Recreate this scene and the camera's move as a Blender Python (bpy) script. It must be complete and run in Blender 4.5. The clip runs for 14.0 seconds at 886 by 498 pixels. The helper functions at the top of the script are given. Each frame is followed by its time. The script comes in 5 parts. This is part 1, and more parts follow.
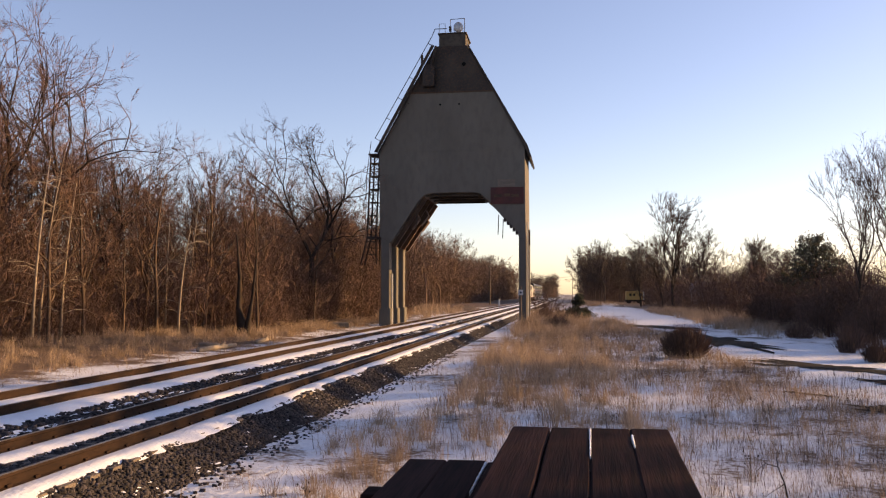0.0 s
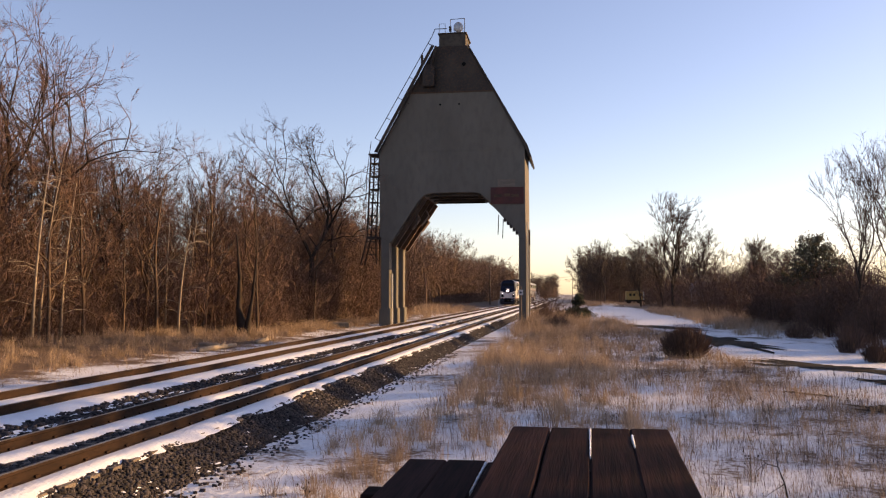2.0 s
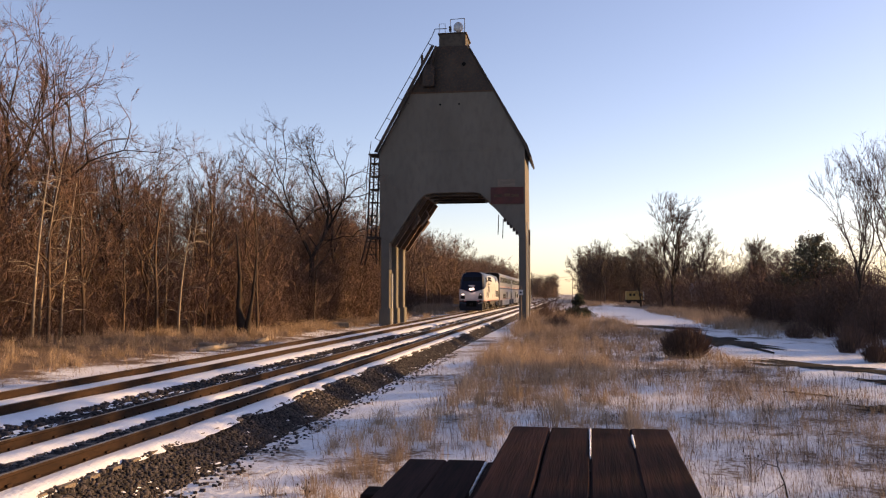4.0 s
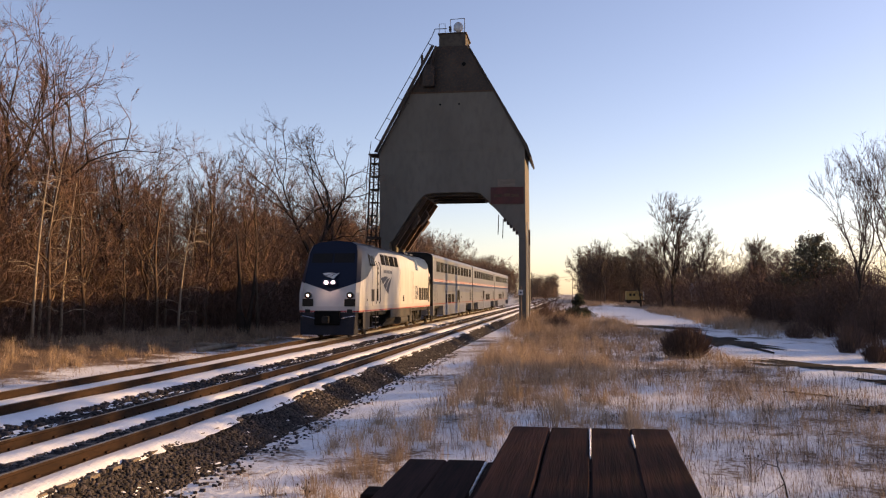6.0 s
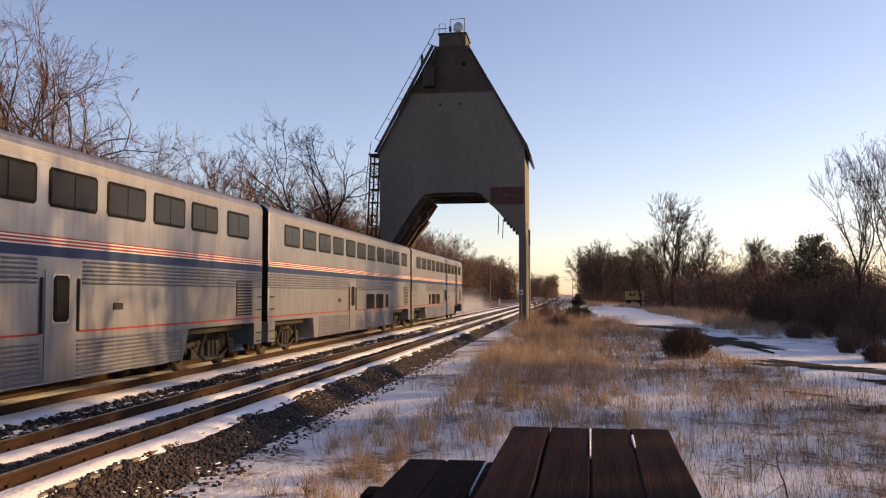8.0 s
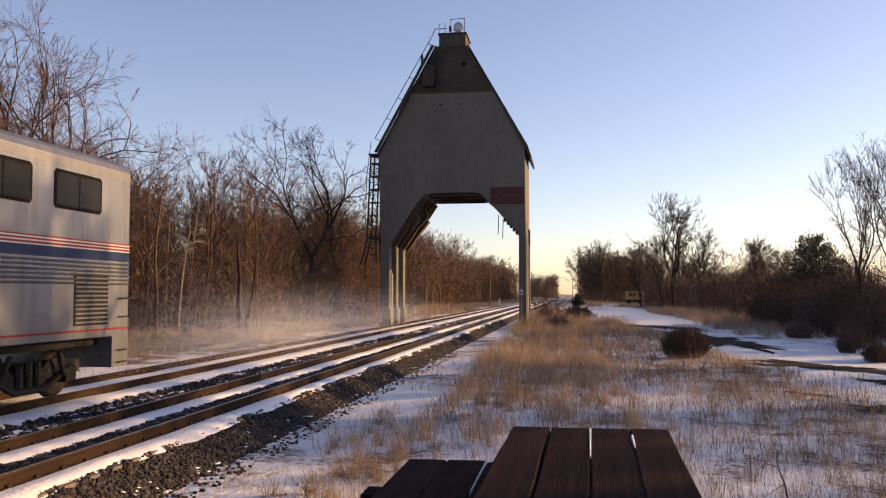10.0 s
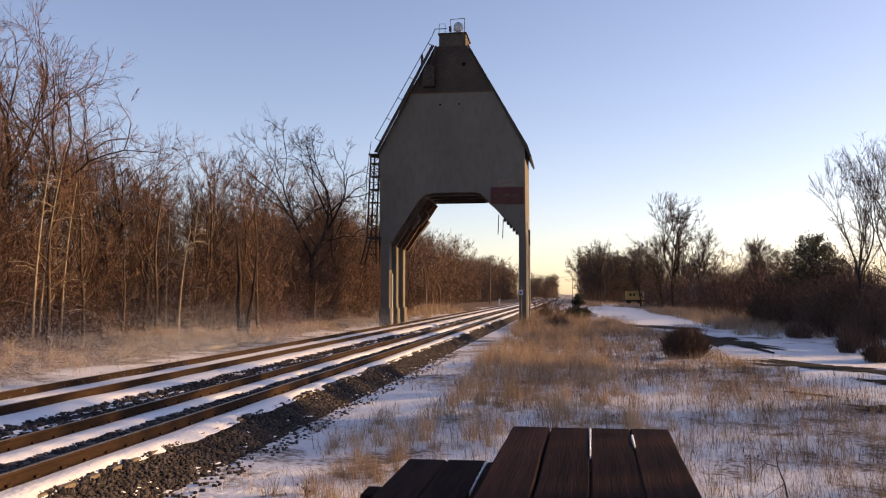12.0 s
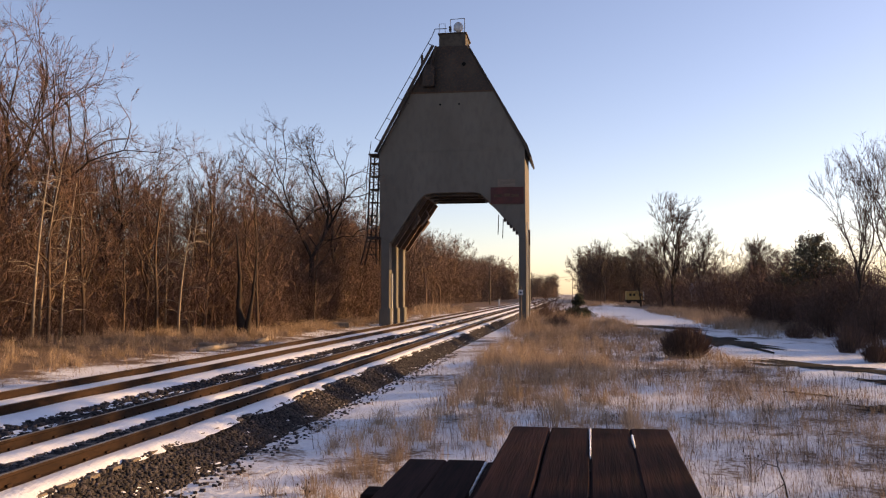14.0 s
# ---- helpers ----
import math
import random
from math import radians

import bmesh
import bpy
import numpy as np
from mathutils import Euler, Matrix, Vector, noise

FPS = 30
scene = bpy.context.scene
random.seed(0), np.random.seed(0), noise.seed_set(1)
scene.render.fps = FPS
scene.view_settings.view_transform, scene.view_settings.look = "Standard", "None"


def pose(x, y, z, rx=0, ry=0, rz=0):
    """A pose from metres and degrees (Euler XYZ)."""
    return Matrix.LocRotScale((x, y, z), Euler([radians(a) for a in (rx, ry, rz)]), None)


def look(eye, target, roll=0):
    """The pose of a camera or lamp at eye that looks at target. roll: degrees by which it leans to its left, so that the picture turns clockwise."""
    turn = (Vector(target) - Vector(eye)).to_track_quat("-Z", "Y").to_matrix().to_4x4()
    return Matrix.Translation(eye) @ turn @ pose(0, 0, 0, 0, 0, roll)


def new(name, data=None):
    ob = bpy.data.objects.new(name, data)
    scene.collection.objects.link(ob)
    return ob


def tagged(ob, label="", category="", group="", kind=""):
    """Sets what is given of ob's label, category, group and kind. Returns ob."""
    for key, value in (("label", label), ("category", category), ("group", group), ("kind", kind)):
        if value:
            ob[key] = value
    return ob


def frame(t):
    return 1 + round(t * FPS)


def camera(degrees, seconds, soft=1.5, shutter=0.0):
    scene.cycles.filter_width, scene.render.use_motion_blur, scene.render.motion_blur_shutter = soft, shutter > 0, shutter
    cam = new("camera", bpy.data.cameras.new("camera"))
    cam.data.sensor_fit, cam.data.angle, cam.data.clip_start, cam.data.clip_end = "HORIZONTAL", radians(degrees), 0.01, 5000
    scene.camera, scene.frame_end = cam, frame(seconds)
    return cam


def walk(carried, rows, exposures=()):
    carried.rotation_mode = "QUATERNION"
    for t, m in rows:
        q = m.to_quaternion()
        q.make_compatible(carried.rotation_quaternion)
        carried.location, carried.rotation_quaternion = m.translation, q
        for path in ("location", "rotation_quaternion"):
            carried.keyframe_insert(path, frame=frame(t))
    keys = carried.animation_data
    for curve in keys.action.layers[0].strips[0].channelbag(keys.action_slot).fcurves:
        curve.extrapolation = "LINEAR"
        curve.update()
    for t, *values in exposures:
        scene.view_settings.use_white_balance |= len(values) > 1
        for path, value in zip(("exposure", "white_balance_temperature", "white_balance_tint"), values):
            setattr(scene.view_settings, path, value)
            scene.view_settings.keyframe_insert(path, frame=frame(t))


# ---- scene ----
cam = camera(54.91, 14.0, soft=1.2)
EYE = pose(0, 0, 2.095, 93.009, 0, 8.382)
walk(cam, [(0, EYE), (14, EYE)], exposures=[(0, 0.86, 7850, 33), (3.2, 0.86, 7850, 33), (5.6, 0.82, 7850, 33), (6.6, 0.73, 7850, 33), (10.5, 0.75, 7850, 33), (14, 0.78, 7850, 33)])

# ---- daylight ----
SUN_AZ, SUN_EL = 67.0, 11.5
world = bpy.data.worlds.new("winter_sky")
scene.world = world
world.use_nodes = True
wn = world.node_tree
sky = wn.nodes.new("ShaderNodeTexSky")
sky.sky_type = "NISHITA"
sky.sun_disc = False
sky.sun_elevation, sky.sun_rotation = radians(SUN_EL), radians(SUN_AZ)
sky.altitude, sky.air_density, sky.dust_density, sky.ozone_density = 450, 0.9, 0.75, 2.3
wn.links.new(sky.outputs[0], wn.nodes["Background"].inputs[0])
wn.nodes["Background"].inputs[1].default_value = 0.15
sun = new("sun", bpy.data.lights.new("sun", "SUN"))
sun.data.energy, sun.data.angle, sun.data.color = 5.0, radians(0.53), (1.0, 0.74, 0.33)
ca = Vector((math.sin(radians(SUN_AZ)) * math.cos(radians(SUN_EL)), math.cos(radians(SUN_AZ)) * math.cos(radians(SUN_EL)), math.sin(radians(SUN_EL))))
sun.matrix_world = look(ca * 300, (0, 0, 0))

# ---- materials ----
def mat(name, base, second, rough=0.8, metal=0.0, big=0.6, fine=14.0, grain=0.35, bump=0.3, stretch=(1, 1, 1), third=None, space="Object", spread=0.0, trans=0.0, bumpsize=0.02):
    """Two scales of noise between up to three colours, with fine relief."""
    m = bpy.data.materials.new(name)
    m.use_nodes = True
    t, n = m.node_tree, m.node_tree.nodes
    b = n["Principled BSDF"]
    co = n.new("ShaderNodeTexCoord")
    geo = n.new("ShaderNodeNewGeometry")
    mp = n.new("ShaderNodeMapping")
    mp.inputs["Scale"].default_value = stretch
    t.links.new(geo.outputs["Position"] if space == "World" else co.outputs["Object"], mp.inputs[0])
    n1, n2 = n.new("ShaderNodeTexNoise"), n.new("ShaderNodeTexNoise")
    n1.inputs["Scale"].default_value, n1.inputs["Detail"].default_value = big, 4
    n2.inputs["Scale"].default_value, n2.inputs["Detail"].default_value = fine, 5
    t.links.new(mp.outputs[0], n1.inputs["Vector"])
    t.links.new(mp.outputs[0], n2.inputs["Vector"])
    r1 = n.new("ShaderNodeValToRGB")
    r1.color_ramp.elements[0].position, r1.color_ramp.elements[1].position = 0.35, 0.66
    r1.color_ramp.elements[0].color, r1.color_ramp.elements[1].color = (*base, 1), (*second, 1)
    t.links.new(n1.outputs["Fac"], r1.inputs[0])
    mix = n.new("ShaderNodeMixRGB")
    th = third or tuple(0.5 * c for c in base)
    mix.inputs[2].default_value = (*th, 1)
    r2 = n.new("ShaderNodeMapRange")
    r2.inputs[1].default_value, r2.inputs[2].default_value, r2.inputs[4].default_value = 0.45, 0.75, grain * 2
    t.links.new(n2.outputs["Fac"], r2.inputs[0])
    t.links.new(r2.outputs[0], mix.inputs[0])
    t.links.new(r1.outputs[0], mix.inputs[1])
    colour = mix.outputs[0]
    if spread:
        hs = n.new("ShaderNodeHueSaturation")
        oi = n.new("ShaderNodeObjectInfo")
        mr = n.new("ShaderNodeMapRange")
        mr.inputs[3].default_value, mr.inputs[4].default_value = 1 - spread, 1 + spread
        t.links.new(oi.outputs["Random"], mr.inputs[0])
        t.links.new(mr.outputs[0], hs.inputs["Value"])
        t.links.new(colour, hs.inputs["Color"])
        colour = hs.outputs[0]
    t.links.new(colour, b.inputs["Base Color"])
    b.inputs["Roughness"].default_value, b.inputs["Metallic"].default_value = rough, metal
    if bump:
        bp = n.new("ShaderNodeBump")
        bp.inputs["Strength"].default_value, bp.inputs["Distance"].default_value = bump, bumpsize
        t.links.new(n2.outputs["Fac"], bp.inputs["Height"])
        t.links.new(bp.outputs[0], b.inputs["Normal"])
    if trans:
        tr = n.new("ShaderNodeBsdfTranslucent")
        ms = n.new("ShaderNodeMixShader")
        ms.inputs[0].default_value = trans
        t.links.new(colour, tr.inputs[0])
        t.links.new(b.outputs[0], ms.inputs[1])
        t.links.new(tr.outputs[0], ms.inputs[2])
        t.links.new(ms.outputs[0], n["Material Output"].inputs[0])
    return m


def plain(name, c, rough=0.4, metal=0.0):
    return mat(name, c, tuple(v * 0.86 for v in c), rough, metal, 1.3, 30, 0.12, 0.05)


def dull(m, level):
    m.node_tree.nodes["Principled BSDF"].inputs["Specular IOR Level"].default_value = level


def glow(name, c, power):
    m = bpy.data.materials.new(name)
    m.use_nodes = True
    b = m.node_tree.nodes["Principled BSDF"]
    b.inputs["Base Color"].default_value = (*c, 1)
    b.inputs["Emission Color"].default_value = (*c, 1)
    b.inputs["Emission Strength"].default_value = power
    return m


def ground_mat():
    """Snow over leaf litter and dry stubble; the cover thins in the verge of the wood and where the wind has swept."""
    m = bpy.data.materials.new("snowy_ground")
    m.use_nodes = True
    t, n = m.node_tree, m.node_tree.nodes
    b = n["Principled BSDF"]
    geo = n.new("ShaderNodeNewGeometry")
    sep = n.new("ShaderNodeSeparateXYZ")
    t.links.new(geo.outputs["Position"], sep.inputs[0])

    def noise_at(scale, detail=4):
        q = n.new("ShaderNodeTexNoise")
        q.inputs["Scale"].default_value, q.inputs["Detail"].default_value = scale, detail
        t.links.new(geo.outputs["Position"], q.inputs["Vector"])
        return q.outputs["Fac"]

    def ramp(v, a, z, lo=0.0, hi=1.0):
        q = n.new("ShaderNodeMapRange")
        q.inputs[1].default_value, q.inputs[2].default_value, q.inputs[3].default_value, q.inputs[4].default_value = a, z, lo, hi
        t.links.new(v, q.inputs[0])
        return q.outputs[0]

    def op(kind, a, c):
        q = n.new("ShaderNodeMath")
        q.operation = kind
        for i, v in enumerate((a, c)):
            if isinstance(v, (int, float)):
                q.inputs[i].default_value = v
            else:
                t.links.new(v, q.inputs[i])
        return q.outputs[0]

    def blend(f, a, c):
        q = n.new("ShaderNodeMixRGB")
        for i, v in enumerate((f, a, c)):
            if isinstance(v, tuple):
                q.inputs[i].default_value = (*v, 1)
            else:
                t.links.new(v, q.inputs[i])
        return q.outputs[0]
    x, y = sep.outputs[0], sep.outputs[1]
    wide, mid, fine = noise_at(0.12), noise_at(0.9, 6), noise_at(9.0, 6)
    cover = op("ADD", op("MULTIPLY", wide, 0.7), op("MULTIPLY", mid, 0.6))
    cover = op("ADD", cover, op("MULTIPLY", fine, 0.5))
    # bare leaf litter under the wood on one side, and dry turf at the far end of the field
    cover = op("ADD", cover, ramp(x, -19.5, -15.6, -0.32, 0.05))
    cover = op("ADD", cover, op("MULTIPLY", ramp(y, 60, 90), ramp(x, 11, 15, 0.05, -0.3)))
    cover = op("ADD", cover, ramp(y, 140, 190, 0.0, -0.17))
    cover = op("ADD", cover, ramp(x, 5.5, 8.0, -0.03, 0.08))
    cover = op("ADD", cover, op("MULTIPLY", ramp(x, -2.6, -3.8), 0.01))
    cover = op("ADD", cover, ramp(y, 24, 40, 0.045, 0.0))
    snow = ramp(cover, 0.80, 0.94)
    litter = blend(ramp(mid, 0.35, 0.65), (0.12, 0.07, 0.042), (0.22, 0.14, 0.085))
    litter = blend(ramp(fine, 0.45, 0.65), litter, (0.09, 0.055, 0.035))
    white = blend(ramp(fine, 0.3, 0.7), (0.80, 0.80, 0.82), (0.60, 0.61, 0.65))
    t.links.new(blend(snow, litter, white), b.inputs["Base Color"])
    b.inputs["Roughness"].default_value = 0.75
    bp = n.new("ShaderNodeBump")
    bp.inputs["Strength"].default_value, bp.inputs["Distance"].default_value = 0.7, 0.08
    t.links.new(op("ADD", op("MULTIPLY", fine, 0.5), mid), bp.inputs["Height"])
    t.links.new(bp.outputs[0], b.inputs["Normal"])
    return m


def livery_mat(name, low, high, stripe):
    """White loco paint under blue; the line between them climbs from the nose to the roof and dips again at the tail."""
    m = bpy.data.materials.new(name)
    m.use_nodes = True
    t, n = m.node_tree, m.node_tree.nodes
    b = n["Principled BSDF"]
    co, sep = n.new("ShaderNodeTexCoord"), n.new("ShaderNodeSeparateXYZ")
    t.links.new(co.outputs["Object"], sep.inputs[0])

    def op(kind, a, c):
        q = n.new("ShaderNodeMath")
        q.operation = kind
        for i, v in enumerate((a, c)):
            if isinstance(v, (int, float)):
                q.inputs[i].default_value = v
            else:
                t.links.new(v, q.inputs[i])
        return q.outputs[0]
    x, y, z = sep.outputs
    u = op("DIVIDE", op("ADD", y, 22.0), 22.0)
    cr = n.new("ShaderNodeValToRGB")
    cr.color_ramp.interpolation = "CARDINAL"
    stops = [(-21.6, 2.62), (-19.9, 3.0), (-18.4, 3.75), (-17.2, 4.25), (-12, 4.40), (-9.6, 4.36), (-7.0, 4.12), (-4.4, 3.86), (-2.4, 3.78), (-1.2, 4.05), (-0.5, 4.6)]
    e = cr.color_ramp.elements
    for i, (s, h) in enumerate(stops):
        q = e[i] if i < 2 else e.new(0.5)
        q.position = (s + 22) / 22
        q.color = (h / 5, h / 5, h / 5, 1)
    for q, (s, h) in zip(e, stops):
        q.position, q.color = (s + 22) / 22, (h / 5, h / 5, h / 5, 1)
    t.links.new(u, cr.inputs[0])
    bw = n.new("ShaderNodeRGBToBW")
    t.links.new(cr.outputs[0], bw.inputs[0])
    vee = op("MULTIPLY", op("MINIMUM", op("SUBTRACT", op("ABSOLUTE", x, 0), 1.5), 0.0), 0.32)
    line = op("ADD", op("MULTIPLY", bw.outputs[0], 5.0), vee)
    blue = op("GREATER_THAN", z, line)
    ns = n.new("ShaderNodeTexNoise")
    ns.inputs["Scale"].default_value, ns.inputs["Detail"].default_value = 1.6, 6
    mp = n.new("ShaderNodeMapping")
    mp.inputs["Scale"].default_value = (1, 2.2, 0.3)
    t.links.new(co.outputs["Object"], mp.inputs[0])
    t.links.new(mp.outputs[0], ns.inputs["Vector"])

    def blend(f, a, c):
        q = n.new("ShaderNodeMixRGB")
        for i, v in enumerate((f, a, c)):
            if isinstance(v, tuple):
                q.inputs[i].default_value = (*v, 1)
            elif isinstance(v, float):
                q.inputs[i].default_value = v
            else:
                t.links.new(v, q.inputs[i])
        return q.outputs[0]
    dirt = n.new("ShaderNodeMapRange")
    dirt.inputs[1].default_value, dirt.inputs[2].default_value, dirt.inputs[4].default_value = 0.42, 0.75, 0.85
    t.links.new(ns.outputs["Fac"], dirt.inputs[0])
    white = blend(dirt.outputs[0], low, tuple(0.72 * c for c in low))
    band = op("MULTIPLY", op("GREATER_THAN", z, 1.235), op("LESS_THAN", z, 1.30))
    band2 = op("MULTIPLY", op("GREATER_THAN", z, 1.30), op("LESS_THAN", z, 1.50))
    white = blend(band2, white, tuple(0.82 * c for c in low))
    white = blend(band, white, stripe)
    t.links.new(blend(blue, white, high), b.inputs["Base Color"])
    b.inputs["Roughness"].default_value = 0.36
    b.inputs["Specular IOR Level"].default_value = 0.22
    return m


def island_vary(m, lo, hi):
    """Each separate piece of a joined mesh gets its own brightness."""
    t = m.node_tree
    b = t.nodes["Principled BSDF"]
    old = b.inputs["Base Color"].links[0].from_socket
    g = t.nodes.new("ShaderNodeNewGeometry")
    r = t.nodes.new("ShaderNodeMapRange")
    r.inputs[3].default_value, r.inputs[4].default_value = lo, hi
    h = t.nodes.new("ShaderNodeHueSaturation")
    t.links.new(g.outputs["Random Per Island"], r.inputs[0])
    t.links.new(r.outputs[0], h.inputs["Value"])
    t.links.new(old, h.inputs["Color"])
    for k in list(old.links):
        if k.to_node != h:
            s = k.to_socket
            t.links.new(h.outputs[0], s)


M = dict(
    ground=ground_mat(),
    ballast=mat("ballast_bed", (0.036, 0.032, 0.031), (0.07, 0.06, 0.056), 0.9, 0, 2.0, 22, 0.5, 1.0, bumpsize=0.06, space="World"),
    stone=mat("ballast_stone", (0.026, 0.023, 0.025), (0.062, 0.051, 0.052), 0.85, 0, 9, 60, 0.35, 0.4, third=(0.012, 0.012, 0.012), space="World"),
    snow=mat("drifted_snow", (0.82, 0.82, 0.84), (0.74, 0.745, 0.78), 0.7, 0, 2.0, 16, 0.08, 0.6, third=(0.62, 0.62, 0.66), space="World", bumpsize=0.03),
    rail=mat("rusty_rail", (0.022, 0.012, 0.008), (0.038, 0.02, 0.012), 0.9, 0.1, 1.2, 18, 0.4, 0.3, stretch=(1, 0.35, 1), third=(0.012, 0.008, 0.006)),
    railtop=mat("rail_running_face", (0.42, 0.38, 0.34), (0.30, 0.25, 0.2), 0.35, 0.9, 0.5, 12, 0.2, 0.1),
    tie=mat("creosoted_timber", (0.022, 0.012, 0.011), (0.044, 0.021, 0.018), 0.9, 0, 1.2, 7, 0.35, 0.25, stretch=(12, 0.4, 12), third=(0.012, 0.01, 0.01), spread=0.25),
    oldtie=mat("weathered_tie", (0.13, 0.10, 0.08), (0.19, 0.15, 0.12), 0.9, 0, 2, 14, 0.4, 0.6, stretch=(0.5, 6, 6), space="World"),
    concrete=mat("weathered_concrete", (0.112, 0.10, 0.086), (0.142, 0.128, 0.11), 0.9, 0, 0.22, 2.2, 0.28, 0.35, stretch=(1, 1, 0.45), third=(0.085, 0.078, 0.07)),
    blacksteel=mat("soot_black_steel", (0.03, 0.027, 0.026), (0.06, 0.05, 0.043), 0.75, 0.2, 0.6, 6, 0.4, 0.3, third=(0.09, 0.052, 0.034)),
    sootcon=mat("sooty_concrete", (0.055, 0.047, 0.04), (0.085, 0.072, 0.06), 0.9, 0, 0.5, 3, 0.35, 0.3),
    rust=mat("rusted_steel", (0.06, 0.034, 0.022), (0.11, 0.06, 0.036), 0.85, 0.2, 1.2, 9, 0.4, 0.4),
    sign=mat("faded_red_board", (0.085, 0.02, 0.017), (0.05, 0.016, 0.014), 0.8, 0, 1.2, 8, 0.3, 0.2),
    bark=mat("grey_brown_bark", (0.085, 0.058, 0.042), (0.15, 0.105, 0.076), 0.9, 0, 1.2, 18, 0.4, 0.5, stretch=(1, 1, 0.3), spread=0.3),
    twig=mat("bare_twigs", (0.112, 0.066, 0.048), (0.17, 0.106, 0.08), 0.85, 0, 0.5, 6, 0.2, 0, spread=0.28),
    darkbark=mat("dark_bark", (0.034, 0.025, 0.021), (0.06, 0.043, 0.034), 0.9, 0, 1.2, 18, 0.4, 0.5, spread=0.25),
    # lighter copy of the brush: sunlight and haze on the far wood put into colour
    farbrush=mat("sun_lightened_far_brush", (0.13, 0.078, 0.054), (0.20, 0.122, 0.085), 0.9, 0, 0.08, 0.9, 0.25, 0, space="World"),
    # darker copy of the twigs: backlit shade put into the roadside trees' colour
    shadetwig=mat("backlit_bare_twigs", (0.05, 0.033, 0.025), (0.08, 0.052, 0.038), 0.9, 0, 0.5, 6, 0.2, 0, spread=0.2),
    brush=mat("brush_twigs", (0.09, 0.055, 0.044), (0.135, 0.085, 0.068), 0.9, 0, 0.4, 5, 0.3, 0, spread=0.25),
    grass=mat("dry_grass", (0.30, 0.215, 0.15), (0.46, 0.345, 0.255), 0.8, 0, 0.5, 7, 0.35, 0, third=(0.15, 0.09, 0.058), space="World", trans=0.3),
    leaf=mat("evergreen_leaf", (0.03, 0.032, 0.02), (0.05, 0.05, 0.03), 0.7, 0, 1.0, 8, 0.3, 0, trans=0.15),
    wood=mat("bleached_log", (0.30, 0.24, 0.18), (0.2, 0.15, 0.11), 0.9, 0, 2, 12, 0.4, 0.4),
    asphalt=mat("bare_gravel_road", (0.022, 0.02, 0.019), (0.036, 0.032, 0.03), 0.95, 0, 1.2, 26, 0.4, 0.5, space="World"),
    loco=livery_mat("loco_livery", (0.43, 0.415, 0.395), (0.0028, 0.006, 0.019), (0.30, 0.03, 0.03)),
    locogrey=mat("loco_underframe_grey", (0.036, 0.033, 0.031), (0.06, 0.053, 0.048), 0.7, 0.1, 1.2, 9, 0.35, 0.1),
    navy=plain("navy_paint", (0.006, 0.011, 0.032), 0.5),
    pilot=mat("grimy_dark_blue", (0.012, 0.014, 0.022), (0.02, 0.02, 0.026), 0.8, 0, 1.5, 10, 0.3, 0.1),
    white=plain("white_paint", (0.5, 0.5, 0.49), 0.5),
    red=plain("red_paint", (0.24, 0.016, 0.018), 0.5),
    blue=plain("blue_paint", (0.006, 0.022, 0.072), 0.5),
    silver=mat("brushed_stainless", (0.175, 0.186, 0.218), (0.128, 0.135, 0.158), 0.4, 0.6, 0.5, 4, 0.28, 0.04, stretch=(1, 1.3, 0.22), third=(0.088, 0.085, 0.088)),
    roofsteel=mat("dusty_roof_steel", (0.22, 0.215, 0.21), (0.17, 0.165, 0.16), 0.5, 0.5, 0.6, 6, 0.25, 0.05),
    glass=plain("dark_window_glass", (0.018, 0.017, 0.017), 0.18),
    cabglass=plain("sky_reflecting_glass", (0.03, 0.035, 0.045), 0.08),
    rubber=plain("black_gasket", (0.006, 0.006, 0.006), 0.7),
    under=mat("grimy_running_gear", (0.009, 0.008, 0.0075), (0.024, 0.020, 0.018), 0.7, 0.1, 1.5, 12, 0.4, 0.3),
    wheel=mat("worn_wheel_steel", (0.028, 0.021, 0.017), (0.045, 0.034, 0.027), 0.75, 0.2, 2, 12, 0.3, 0.1),
    yellow=mat("faded_yellow_paint", (0.40, 0.24, 0.06), (0.32, 0.18, 0.05), 0.5, 0, 1, 9, 0.3, 0.1),
    headlamp=glow("headlamp_glow", (1.0, 0.74, 0.6), 80.0),
    screen=plain("dark_intake_screen", (0.006, 0.0055, 0.0055), 0.85),
    locowhite=plain("loco_white_paint", (0.44, 0.425, 0.40), 0.4),
    chrome=plain("chrome", (0.7, 0.7, 0.7), 0.15, 1.0),
    galv=plain("galvanised_pipe", (0.42, 0.42, 0.43), 0.5, 0.6),
    polewood=mat("pole_wood", (0.10, 0.075, 0.055), (0.16, 0.12, 0.09), 0.9),
    housewall=mat("pale_siding", (0.42, 0.42, 0.43), (0.5, 0.5, 0.5), 0.8),
    houseroof=mat("dark_shingle", (0.07, 0.08, 0.10), (0.12, 0.13, 0.15), 0.9),
    dust=plain("blown_snow", (0.85, 0.85, 0.87), 0.8),
)


for _k, _a in (("glass", 0.06), ("rubber", 0.05), ("blue", 0.15), ("red", 0.15), ("wheel", 0.15), ("asphalt", 0.05), ("tie", 0.03), ("rail", 0.12), ("stone", 0.15), ("ballast", 0.1), ("under", 0.2), ("concrete", 0.2), ("sootcon", 0.2), ("pilot", 0.2), ("ground", 0.2), ("bark", 0.1), ("twig", 0.1), ("brush", 0.1), ("darkbark", 0.1), ("blacksteel", 0.2), ("screen", 0.05), ("navy", 0.3), ("locogrey", 0.2), ("grass", 0.1)):
    dull(M[_k], _a)
